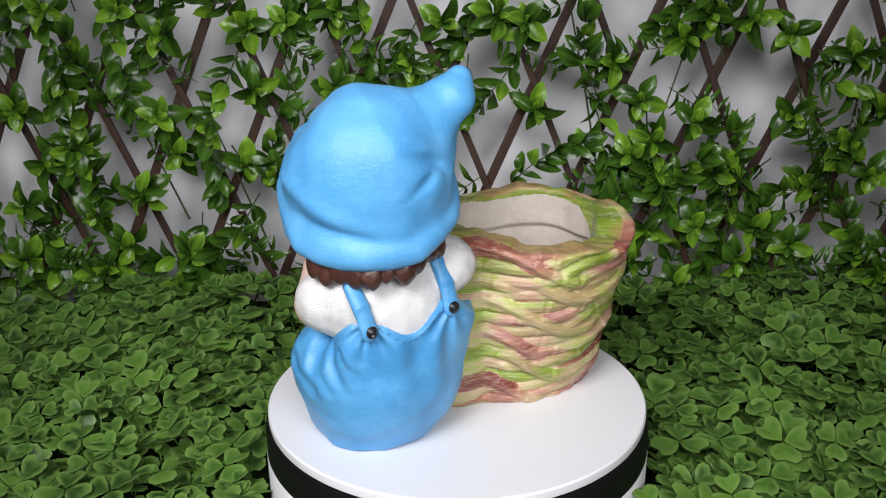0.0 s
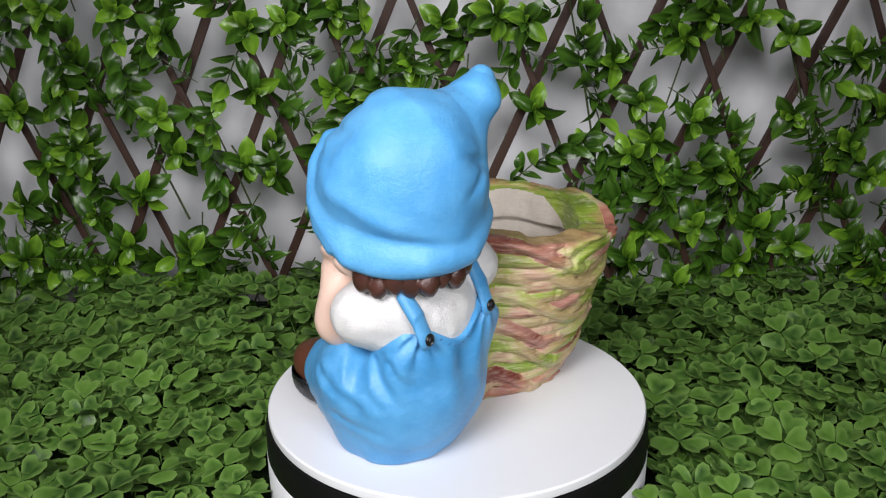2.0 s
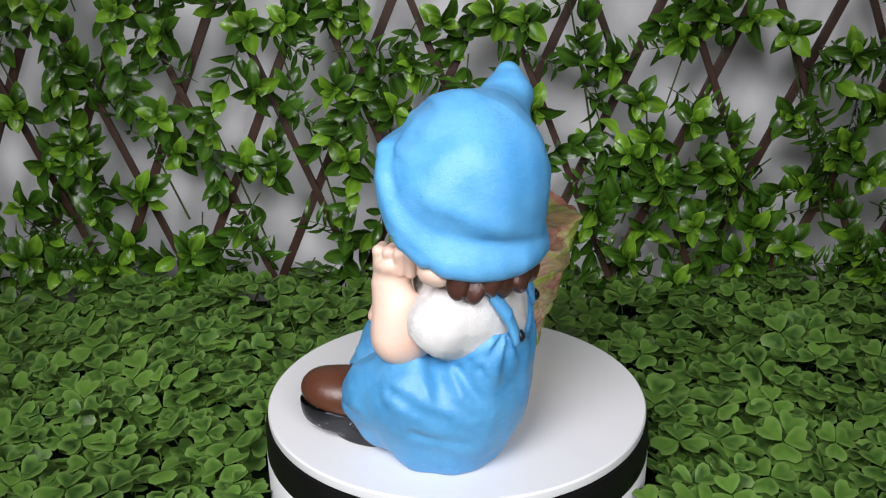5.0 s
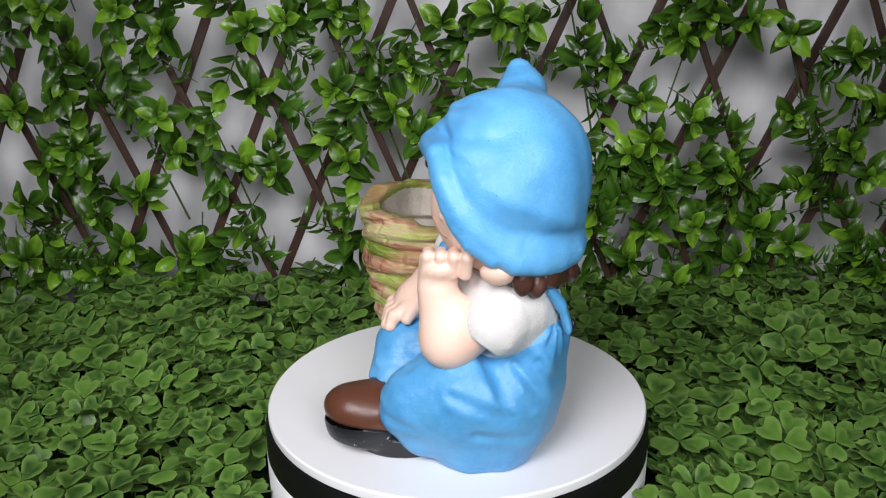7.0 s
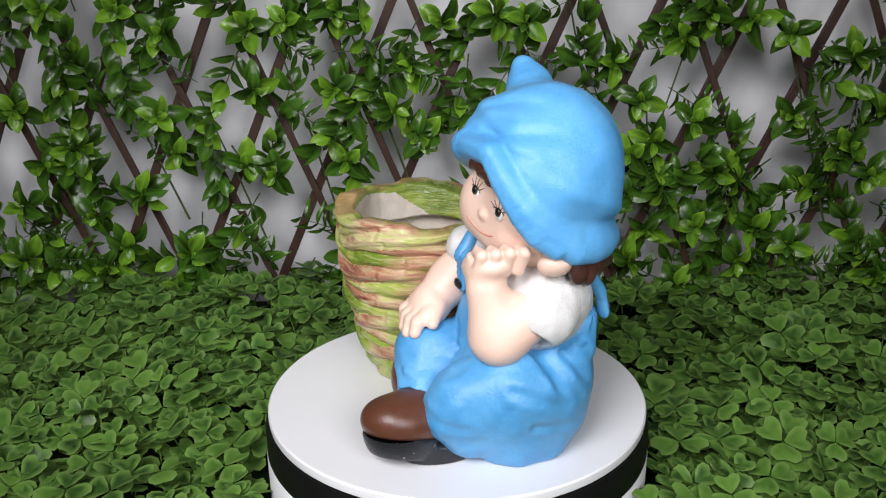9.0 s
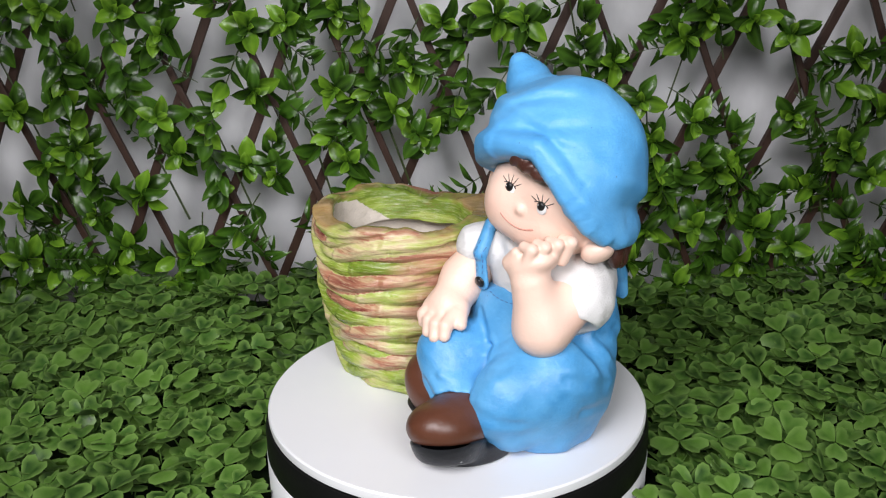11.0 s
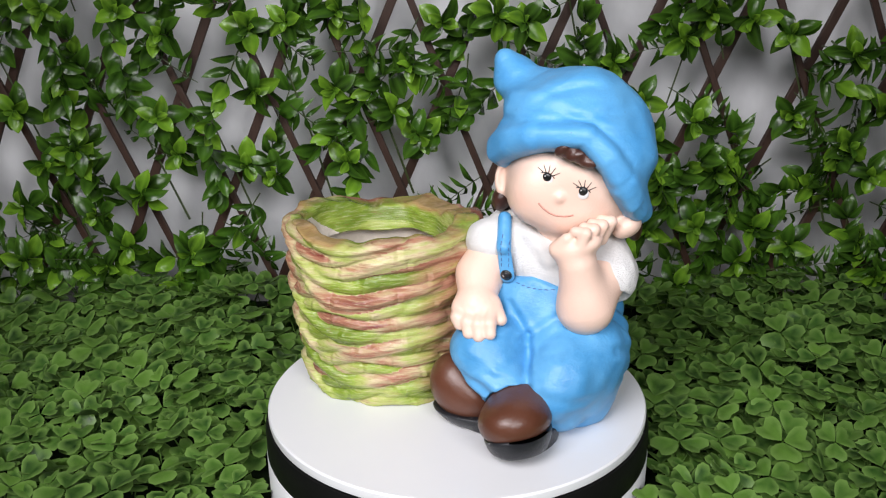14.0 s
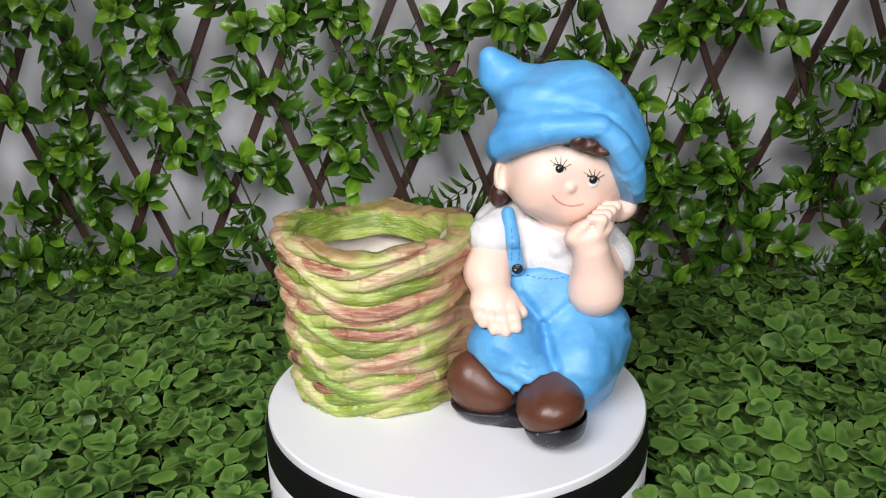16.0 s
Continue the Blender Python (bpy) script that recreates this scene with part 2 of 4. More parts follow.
# ---- the figurine, from blended solids ----
def nets(f, lo, hi, h):
    """Surface of f < 0 within a box, as smooth quads on a grid of step h."""
    ax = [np.arange(a, b + h, h, dtype=np.float32) for a, b in zip(lo, hi)]
    X, Y, Z = np.meshgrid(*ax, indexing="ij")
    D = f(X, Y, Z).astype(np.float32)
    n = np.array(D.shape) - 1
    neg = D < 0
    cut = lambda A, i, j, k: A[i:i + n[0], j:j + n[1], k:k + n[2]]
    corners = [(i, j, k) for i in (0, 1) for j in (0, 1) for k in (0, 1)]
    count = sum(cut(neg, *c).astype(np.int8) for c in corners)
    live = (count > 0) & (count < 8)
    idx = np.argwhere(live)
    vals = {c: D[idx[:, 0] + c[0], idx[:, 1] + c[1], idx[:, 2] + c[2]] for c in corners}
    acc, num = np.zeros((len(idx), 3)), np.zeros(len(idx))
    for a in corners:
        for d in range(3):
            if a[d]:
                continue
            b = tuple(a[q] + (q == d) for q in range(3))
            va, vb = vals[a], vals[b]
            on = (va < 0) != (vb < 0)
            s = np.where(on, va / np.where(on, va - vb, 1), 0)
            p = np.tile(np.array(a, float), (len(idx), 1))
            p[:, d] += s
            acc[on] += p[on]
            num[on] += 1
    P = np.array(lo) + h * (idx + acc / num[:, None])
    ids = np.full(live.shape, -1, np.int64)
    ids[live] = np.arange(len(idx))
    quads = []
    for d in range(3):
        e, g = (d + 1) % 3, (d + 2) % 3
        sl = [slice(None)] * 3
        sl[d] = slice(0, -1)
        s2 = [slice(None)] * 3
        s2[d] = slice(1, None)
        A, B = neg[tuple(sl)], neg[tuple(s2)]
        E = np.argwhere(A != B)
        E = E[(E[:, e] > 0) & (E[:, g] > 0) & (E[:, e] < n[e]) & (E[:, g] < n[g])]
        inside = neg[E[:, 0], E[:, 1], E[:, 2]]
        q = []
        for de, dg in ((1, 1), (0, 1), (0, 0), (1, 0)):
            c = E.copy()
            c[:, e] -= de
            c[:, g] -= dg
            q.append(ids[c[:, 0], c[:, 1], c[:, 2]])
        q = np.stack(q, 1)
        q[~inside] = q[~inside][:, ::-1]
        quads.append(q)
    Q = np.concatenate(quads)
    return P, Q[(Q >= 0).all(1)]


def turn_of(rx, ry, rz):
    return np.array(Euler([radians(a) for a in (rx, ry, rz)]).to_matrix())


def ell(p, c, r, rot=(0, 0, 0)):
    x, y, z = p[0] - c[0], p[1] - c[1], p[2] - c[2]
    if any(rot):
        m = turn_of(*rot)
        x, y, z = (m[0][i] * x + m[1][i] * y + m[2][i] * z for i in range(3))
    k0 = np.sqrt((x / r[0]) ** 2 + (y / r[1]) ** 2 + (z / r[2]) ** 2)
    k1 = np.sqrt((x / r[0] ** 2) ** 2 + (y / r[1] ** 2) ** 2 + (z / r[2] ** 2) ** 2) + 1e-9
    return k0 * (k0 - 1) / k1


def cap(p, a, b, ra, rb):
    a, b = np.array(a), np.array(b)
    d = b - a
    q = [p[i] - a[i] for i in range(3)]
    s = np.clip((q[0] * d[0] + q[1] * d[1] + q[2] * d[2]) / (d @ d), 0, 1)
    return np.sqrt(sum((q[i] - s * d[i]) ** 2 for i in range(3))) - (ra + (rb - ra) * s)


def blend(k, first, *rest):
    for b in rest:
        h = np.clip(0.5 + 0.5 * (b - first) / k, 0, 1)
        first = b + (first - b) * h - k * h * (1 - h)
    return first


def carve(k, a, b):
    return -blend(k, -a, -b)


def lumps(p, f, s=0.0):
    return (np.sin(f * p[0] + 1.3 + s) * np.sin(f * 1.1 * p[1] + 0.4 + 2 * s) + np.sin(f * 0.9 * p[2] + 2.1 + s) * np.sin(f * 0.8 * (p[0] + p[1]) + s)) * 0.5


LEAN = radians(20)
HC = np.array((0.112, 0.0, 0.243))


def head_frame(p):
    x, z = p[0] - HC[0], p[2] - HC[2]
    return x * math.cos(LEAN) - z * math.sin(LEAN), p[1], x * math.sin(LEAN) + z * math.cos(LEAN)


def from_head(r, y, u):
    return (HC[0] + r * math.cos(LEAN) + u * math.sin(LEAN), y, HC[2] - r * math.sin(LEAN) + u * math.cos(LEAN))


def brim_line(y, r=0.0):
    ahead = np.clip((0.012 - y) / 0.045, 0, 1)
    return np.where(y < 0.012, -0.007 - 0.95 * (y - 0.012), -0.007 - 0.46 * (y - 0.012)) + ahead * (0.015 - 0.34 * np.sqrt(r * r + 0.00002))


def brim_ring(s, inward=0.0, drop=0.0):
    """A point of the hat's lower edge, from the boy's left temple round the nape to his right temple."""
    stops = ((0.166, -0.023, 0.248), (0.181, 0.016, 0.213), (0.171, 0.053, 0.208), (0.147, 0.081, 0.208), (0.108, 0.090, 0.210), (0.070, 0.078, 0.226), (0.051, 0.036, 0.250), (0.043, -0.008, 0.270), (0.085, -0.033, 0.289))
    k = min(int(s * 8), 7)
    a, b, f = np.array(stops[k]), np.array(stops[k + 1]), s * 8 - k
    q = a + (b - a) * f
    return q[0] + (0.112 - q[0]) * inward, q[1] + (0.03 - q[1]) * inward, q[2] - drop


def hat(*p):
    r, y, u = head_frame(p)
    dome = ell(p, (0.1140, 0.031, 0.267), (0.0755, 0.070, 0.077), (0, 0, 0))
    brow = ell(p, from_head(-0.012, 0.010, 0.042), (0.070, 0.043, 0.032), (0, 20, 0))
    d = blend(0.02, dome, brow, cap(p, (0.105, 0.035, 0.296), (0.070, 0.048, 0.312), 0.050, 0.027))
    d = blend(0.012, d, cap(p, (0.070, 0.048, 0.314), (0.045, 0.056, 0.330), 0.022, 0.0205), cap(p, (0.044, 0.055, 0.336), (0.036, 0.055, 0.348), 0.0185, 0.0105))
    above = u - brim_line(y, r - 0.006)
    around = np.arctan2(y - 0.03, r)
    d = d - 0.0045 * np.exp(-((above - 0.006) / 0.010) ** 2)
    d = d + 0.0034 * np.exp(-((above - 0.031 - 0.008 * np.sin(2 * around + 0.6)) / 0.007) ** 2) * (0.6 + 0.4 * np.sin(3 * around))
    d = d - 0.0032 * np.exp(-((above - 0.050 - 0.010 * np.sin(2 * around + 1.4)) / 0.010) ** 2) * (0.5 + 0.5 * np.sin(2 * around + 1.0))
    for cx, cy, cz, wide, deep, lean in ((0.090, 0.098, 0.287, 0.022, 0.006, 0.3), (0.100, 0.095, 0.272, 0.016, 0.0032, -0.5), (0.076, 0.092, 0.276, 0.012, 0.003, 0.6)):
        d = d + deep * np.exp(-(((p[0] - cx) / wide) ** 2 + ((p[1] - cy) / 0.02) ** 2 + ((p[2] - cz - lean * (p[0] - cx)) / 0.006) ** 2))
    d = d + 0.0022 * lumps(p, 78) + 0.0006 * lumps(p, 170, 0.9)
    for r0, u0, r1, u1, deep in ((-0.058, 0.060, 0.010, 0.098, 0.0030), (-0.050, 0.048, 0.045, 0.066, 0.0026), (-0.040, 0.034, 0.030, 0.060, 0.0018)):
        f = np.clip(((r - r0) * (r1 - r0) + (u - u0) * (u1 - u0)) / ((r1 - r0) ** 2 + (u1 - u0) ** 2), 0, 1)
        off = (u - u0 - f * (u1 - u0)) - 0.006 * np.sin(3 * f)
        d = d + (deep * np.exp(-(off / 0.0035) ** 2) - 0.6 * deep * np.exp(-((off - 0.008) / 0.005) ** 2)) * np.sin(math.pi * np.clip(f, 0.02, 0.98)) * np.clip((0.03 - y) / 0.03, 0, 1)
    d = d + 0.0035 * np.exp(-((u - 0.062 - 0.5 * (r + 0.02)) / 0.006) ** 2) * np.clip((0.02 - y) / 0.03, 0, 1)
    inner = ell(p, from_head(0.0, 0.020, -0.004), (0.066, 0.062, 0.060), (0, 20, 0))
    d = carve(0.003, d, brim_line(y, r - 0.006) - u)
    d = np.maximum(d, -inner - 0.004)
    left_edge = ((0.1385, -0.0345, 0.2890), (0.1515, -0.0345, 0.2745), (0.1620, -0.0300, 0.2570), (0.1700, -0.0230, 0.2420), (0.1755, -0.0150, 0.2300), (0.1800, 0.0020, 0.2170))
    roll = np.minimum.reduce([cap(p, a, b, 0.0060, 0.0066) for a, b in zip(left_edge, left_edge[1:])])
    roll = np.minimum(roll, cap(p, from_head(0.003, -0.038, 0.057), (0.085, -0.033, 0.289), 0.0045, 0.0080))
    edge = [brim_ring(q) for q in np.linspace(0, 1, 15)]
    for q, w in zip(edge, edge[1:]):
        roll = np.minimum(roll, cap(p, q, w, 0.0095, 0.0095))
    return blend(0.027, d, roll)


SET_BACK = np.array((0.0010, 0.0092, -0.0025))


def head(*p):
    p = tuple(p[i] - SET_BACK[i] for i in range(3))
    d = ell(p, from_head(-0.002, 0.019, -0.001), (0.0665, 0.055, 0.0535), (0, 20, 0))
    d = blend(0.015, d, ell(p, from_head(-0.003, 0.016, 0.018), (0.060, 0.049, 0.042), (0, 20, 0)))
    d = blend(0.02, d, ell(p, from_head(-0.008, -0.001, -0.027), (0.042, 0.036, 0.0255), (0, 20, 0)))
    d = blend(0.014, d, ell(p, (0.083, -0.0205, 0.2405), (0.0235, 0.0240, 0.031), (0, 20, 0)))
    for r, u in ((-0.022, -0.018), (0.020, -0.017)):
        d = blend(0.010, d, ell(p, from_head(r, -0.016, u), (0.014, 0.0145, 0.012), (0, 20, 0)))
    d = blend(0.004, d, ell(p, from_head(0.0005, -0.0275, -0.0285), (0.008, 0.0045, 0.0035), (0, 20, 0)))
    d = blend(0.004, d, ell(p, (0.1095, -0.0365, 0.2375), (0.0052, 0.0058, 0.0052)))
    for c, s, a in (((0.049, 0.002, 0.242), 1, (0, 8, 25)), ((0.168, 0.000, 0.203), -1, (0, 55, -20))):
        ear = ell(p, c, (0.0125, 0.009, 0.0215) if s > 0 else (0.0105, 0.0150, 0.0150), a)
        hollow = ell(p, (c[0] - 0.001 * s, c[1] - 0.009, c[2] + 0.001), (0.0075, 0.007, 0.014), a)
        d = blend(0.005, d, carve(0.003, ear, -hollow) if s > 0 else ear)
    d = blend(0.008, d, cap(p, (0.103, 0.006, 0.165), (0.108, 0.016, 0.205), 0.026, 0.030))
    return d + 0.0004 * lumps(p, 120)


def arms(*p):
    left = blend(0.016, cap(p, (0.152, 0.004, 0.153), (0.140, -0.026, 0.129), 0.0225, 0.0240), cap(p, (0.138, -0.029, 0.129), (0.132, -0.037, 0.174), 0.0240, 0.0180))
    left = blend(0.008, left, ell(p, (0.1290, -0.034, 0.1915), (0.0255, 0.0195, 0.0125), (0, -20, 8)))
    for i in range(4):
        y = -0.0468 + 0.0104 * i
        low, high = (0.1345 + 0.0050 * i, y, 0.1930 + 0.0008 * (i % 2)), (0.1395 + 0.0060 * i, y + 0.001, 0.2080 + 0.0012 * i)
        left = blend(0.0014, left, cap(p, low, high, 0.0058, 0.0056))
        left = blend(0.002, left, cap(p, high, (high[0] - 0.010, high[1] + 0.001, high[2] + 0.0005), 0.0054, 0.0050))
    left = blend(0.004, left, cap(p, (0.112, -0.044, 0.190), (0.122, -0.046, 0.201), 0.0068, 0.0056))
    right = blend(0.014, cap(p, (0.041, 0.004, 0.172), (0.031, -0.018, 0.146), 0.0205, 0.0208), cap(p, (0.031, -0.018, 0.146), (0.035, -0.041, 0.130), 0.0208, 0.0190))
    right = blend(0.010, right, ell(p, (0.037, -0.051, 0.122), (0.0235, 0.0165, 0.0172), (-25, 0, 10)))
    for i, (reach, drop) in enumerate(((0.0100, 0.0100), (0.0150, 0.0155), (0.0165, 0.0170), (0.0135, 0.0140))):
        x = 0.0225 + 0.0106 * i
        mid = (x + 0.001, -0.0610 - 0.6 * reach, 0.1225 - 0.4 * drop)
        right = blend(0.0028, right, cap(p, (x - 0.001, -0.0560, 0.1250), mid, 0.0070, 0.0067), cap(p, mid, (x + 0.0035, -0.0600 - reach, 0.1225 - drop), 0.0067, 0.0058))
    right = blend(0.004, right, cap(p, (0.052, -0.046, 0.129), (0.064, -0.058, 0.117), 0.0072, 0.0058))
    return np.minimum(left, right) + 0.0005 * lumps(p, 130, 0.7)


def shirt(*p):
    d = ell(p, (0.101, 0.031, 0.142), (0.062, 0.051, 0.056))
    d = blend(0.015, d, ell(p, (0.098, 0.012, 0.162), (0.046, 0.032, 0.022), (12, 8, 0)))
    d = blend(0.015, d, cap(p, (0.137, 0.032, 0.166), (0.154, 0.010, 0.149), 0.030, 0.0295))
    d = blend(0.012, d, cap(p, (0.062, 0.024, 0.186), (0.036, -0.003, 0.176), 0.020, 0.0235))
    d = blend(0.012, d, ell(p, (0.050, 0.045, 0.172), (0.032, 0.034, 0.028)))
    d = blend(0.006, d, cap(p, (0.074, 0.002, 0.188), (0.100, -0.017, 0.168), 0.0070, 0.0062), cap(p, (0.100, -0.017, 0.168), (0.128, -0.004, 0.184), 0.0062, 0.0070))
    d = np.maximum(d, -(p[2] - 0.100))
    d = np.maximum(d, -(ell(p, (0.160, -0.021, 0.121), (0.036, 0.030, 0.023), (0, 0, 0))))
    d = np.maximum(d, -(cap(p, (0.028, -0.040, 0.138), (0.034, -0.024, 0.148), 0.026, 0.022)))
    return d + 0.0008 * lumps(p, 150, 1.1) + 0.0005 * lumps(p, 330, 0.2)


def overalls(*p):
    seat = ell(p, (0.097, 0.021, 0.072), (0.078, 0.066, 0.081))
    seat = blend(0.02, seat, ell(p, (0.089, 0.031, 0.126), (0.078, 0.056, 0.056)))
    seat = blend(0.03, seat, ell(p, (0.111, 0.012, 0.036), (0.051, 0.043, 0.056)))
    bib = ell(p, (0.094, -0.004, 0.116), (0.043, 0.024, 0.046), (-14, 0, 0))
    thigh_l = blend(0.02, ell(p, (0.132, -0.014, 0.068), (0.041, 0.055, 0.041), (0, 0, -12)), cap(p, (0.142, -0.010, 0.078), (0.127, -0.040, 0.064), 0.034, 0.030))
    leg_r = blend(0.016, cap(p, (0.075, 0.020, 0.075), (0.047, -0.052, 0.078), 0.040, 0.031), cap(p, (0.047, -0.052, 0.080), (0.078, -0.074, 0.047), 0.031, 0.0260))
    thigh_l = blend(0.02, thigh_l, ell(p, (0.118, -0.060, 0.054), (0.031, 0.031, 0.034)))
    shin_l = cap(p, (0.120, -0.045, 0.035), (0.045, -0.058, 0.033), 0.032, 0.026)
    d = blend(0.017, blend(0.03, seat, ell(p, (0.126, -0.008, 0.030), (0.036, 0.040, 0.040))), bib, thigh_l)
    d = blend(0.005, d, leg_r, shin_l)
    a = np.arctan2(p[1] - 0.03, p[0] - 0.105)
    d = d + 0.0022 * np.sin(9 * a + 30 * (p[2] - 0.1)) * np.clip((p[2] - 0.03) / 0.06, 0, 1) * np.clip((p[1] - 0.005) / 0.03, 0, 1) * np.exp(-((p[2] - 0.10) / 0.03) ** 2)
    d = d + 0.0130 * np.exp(-(((p[0] - 0.168) / 0.022) ** 2 + ((p[1] - 0.018) / 0.020) ** 2 + ((p[2] - 0.114) / 0.016) ** 2))
    d = d + 0.0020 * lumps(p, 75, 0.4) + 0.0011 * lumps(p, 165, 1.9)
    for bx, by, bz in ((0.149, 0.078, 0.142), (0.065, 0.084, 0.146)):
        dx, dz = (p[0] - bx) + 0.4 * (by - p[1]) * np.sign(by), p[2] - bz
        d = d + 0.0030 * np.sin(8 * np.arctan2(dx, -dz) + 0.8 * np.sin(40 * dx)) * np.exp(-((dx * dx + dz * dz) / 0.0016)) * np.clip((p[1] - 0.02) * np.sign(by) / 0.02, 0, 1) * np.clip(-dz / 0.008, 0, 1)
    for a, b, wide, deep in (((0.066, 0.124), (0.087, 0.097), 0.0032, 0.0026), ((0.087, 0.097), (0.112, 0.116), 0.0032, 0.0026), ((0.087, 0.097), (0.101, 0.052), 0.0036, 0.0034),
                             ((0.034, 0.088), (0.062, 0.078), 0.0030, 0.0020), ((0.048, 0.066), (0.080, 0.060), 0.0030, 0.0022), ((0.060, 0.074), (0.090, 0.070), 0.0026, 0.0016), ((0.110, 0.060), (0.150, 0.050), 0.0040, 0.0022), ((0.104, 0.088), (0.128, 0.096), 0.0034, 0.0018)):
        ux, uz = b[0] - a[0], b[1] - a[1]
        f = np.clip(((p[0] - a[0]) * ux + (p[2] - a[1]) * uz) / (ux * ux + uz * uz), 0, 1)
        far = (p[0] - a[0] - f * ux) ** 2 + (p[2] - a[1] - f * uz) ** 2
        d = d + 0.5 * (deep * np.exp(-far / wide ** 2) - 0.5 * deep * np.exp(-((np.sqrt(far) - 2.2 * wide) / wide) ** 2)) * np.clip((-0.012 - p[1]) / 0.015, 0, 1)
    for a, b, wide, deep in (((0.006, 0.104), (0.040, 0.070), 0.0040, 0.0034), ((0.026, 0.110), (0.056, 0.072), 0.0036, 0.0030), ((-0.030, 0.088), (0.020, 0.066), 0.0044, 0.0026), ((0.048, 0.112), (0.066, 0.086), 0.0032, 0.0024), ((-0.010, 0.050), (0.040, 0.040), 0.0040, 0.0020)):
        uy, uz = b[0] - a[0], b[1] - a[1]
        f = np.clip(((p[1] - a[0]) * uy + (p[2] - a[1]) * uz) / (uy * uy + uz * uz), 0, 1)
        far = np.sqrt((p[1] - a[0] - f * uy) ** 2 + (p[2] - a[1] - f * uz) ** 2)
        d = d + (deep * np.exp(-(far / wide) ** 2) - 0.5 * deep * np.exp(-((far - 2.2 * wide) / wide) ** 2)) * 0.75 * (1 - 0.7 * f) * np.clip((p[0] - 0.118) / 0.02, 0, 1)
    shin = np.exp(-(((p[0] - 0.062) / 0.032) ** 2 + ((p[2] - 0.060) / 0.018) ** 2)) * np.clip((-0.045 - p[1]) / 0.02, 0, 1)
    d = d + 0.0020 * shin * np.sin((p[2] + 0.35 * p[0]) * 2 * math.pi / 0.0150)
    back = np.clip((p[1] - 0.0) / 0.03, 0, 1)
    top_front = 0.151 - 0.25 * np.abs(p[0] - 0.085)
    top_back = 0.1395 - 0.0120 * np.cos((p[0] - 0.109) * 72) - 1.6 * np.clip(p[0] - 0.151, 0, 1)
    top = top_front * (1 - back) + top_back * back - 0.032 * np.exp(-((p[1] - 0.010) / 0.022) ** 2) * np.clip((p[0] - 0.10) / 0.035, 0, 1)
    d = carve(0.004, d, p[2] - top)
    d = np.maximum(d, -p[2])
    cuff = np.minimum(cap(p, (0.086, -0.087, 0.034), (0.098, -0.150, 0.024), 0.031, 0.038), cap(p, (0.031, -0.068, 0.026), (0.006, -0.070, 0.046), 0.031, 0.031))
    return carve(0.003, d, -cuff)


def shoes(*p):
    right = blend(0.02, ell(p, (0.0900, -0.1045, 0.0385), (0.0325, 0.0378, 0.0250), (-12, -12, -8)), ell(p, (0.090, -0.078, 0.040), (0.026, 0.028, 0.023), (0, 0, -15)))
    left = blend(0.015, ell(p, (0.019, -0.052, 0.040), (0.0275, 0.0285, 0.033), (14, -12, -40)), ell(p, (0.036, -0.056, 0.030), (0.026, 0.0250, 0.024), (0, 28, -8)))
    right = np.maximum(right, -(p[2] - 0.021 + 0.22 * (p[1] + 0.09) - 0.26 * (p[0] - 0.086)))
    left = np.maximum(left, -(p[2] - 0.016))
    return np.minimum(right, left) + 0.0004 * lumps(p, 90)


def soles(*p):
    toe = ell(p, (0.0930, -0.1035, 0.033), (0.0318, 0.0385, 0.0380), (-10, -12, -8))
    top = 0.0225 + 0.22 * np.clip(-0.09 - p[1], -0.03, 1) + 0.26 * (p[0] - 0.086)
    toe = carve(0.002, toe, p[2] - top)
    toe = carve(0.003, toe, 0.22 * np.clip(p[0] - 0.094, 0, 1) + 0.26 * np.clip(-0.085 - p[1], 0, 1) - p[2])
    heel = ell(p, (0.101, -0.072, 0.02), (0.0215, 0.036, 0.3), (0, 0, -16))
    heel = carve(0.003, heel, p[2] - 0.0185)
    right = blend(0.006, toe, heel)
    left = blend(0.012, ell(p, (0.0205, -0.052, 0.033), (0.0305, 0.0320, 0.0340), (14, -12, -40)), ell(p, (0.040, -0.057, 0.022), (0.028, 0.0275, 0.024)))
    left = carve(0.002, left, p[2] - 0.0185)
    arch = carve(0.003, ell(p, (0.058, -0.060, 0.02), (0.024, 0.018, 0.3)), p[2] - 0.0150)
    return np.maximum(np.minimum(right, blend(0.006, left, arch)), -p[2])


def band(p, a, b, wide, flat=2.4):
    """A flat strap: a rounded bar pressed thin along y."""
    q = (p[0], p[1] * flat, p[2])
    return cap(q, (a[0], a[1] * flat, a[2]), (b[0], b[1] * flat, b[2]), wide, wide * 1.1) / flat


def straps(*p):
    out = band(p, (0.052, -0.004, 0.202), (0.0565, -0.0235, 0.178), 0.0068, 1.2)
    out = np.minimum(out, band(p, (0.0565, -0.0235, 0.178), (0.0605, -0.0245, 0.150), 0.0070))
    out = np.minimum(out, band(p, (0.155, 0.057, 0.178), (0.152, 0.0705, 0.158), 0.0078, 2.2))
    out = np.minimum(out, band(p, (0.152, 0.0705, 0.158), (0.149, 0.0770, 0.138), 0.0080))
    out = np.minimum(out, band(p, (0.070, 0.066, 0.188), (0.066, 0.0770, 0.164), 0.0076, 2.2))
    return np.minimum(out, band(p, (0.066, 0.0770, 0.164), (0.065, 0.0835, 0.143), 0.0078))


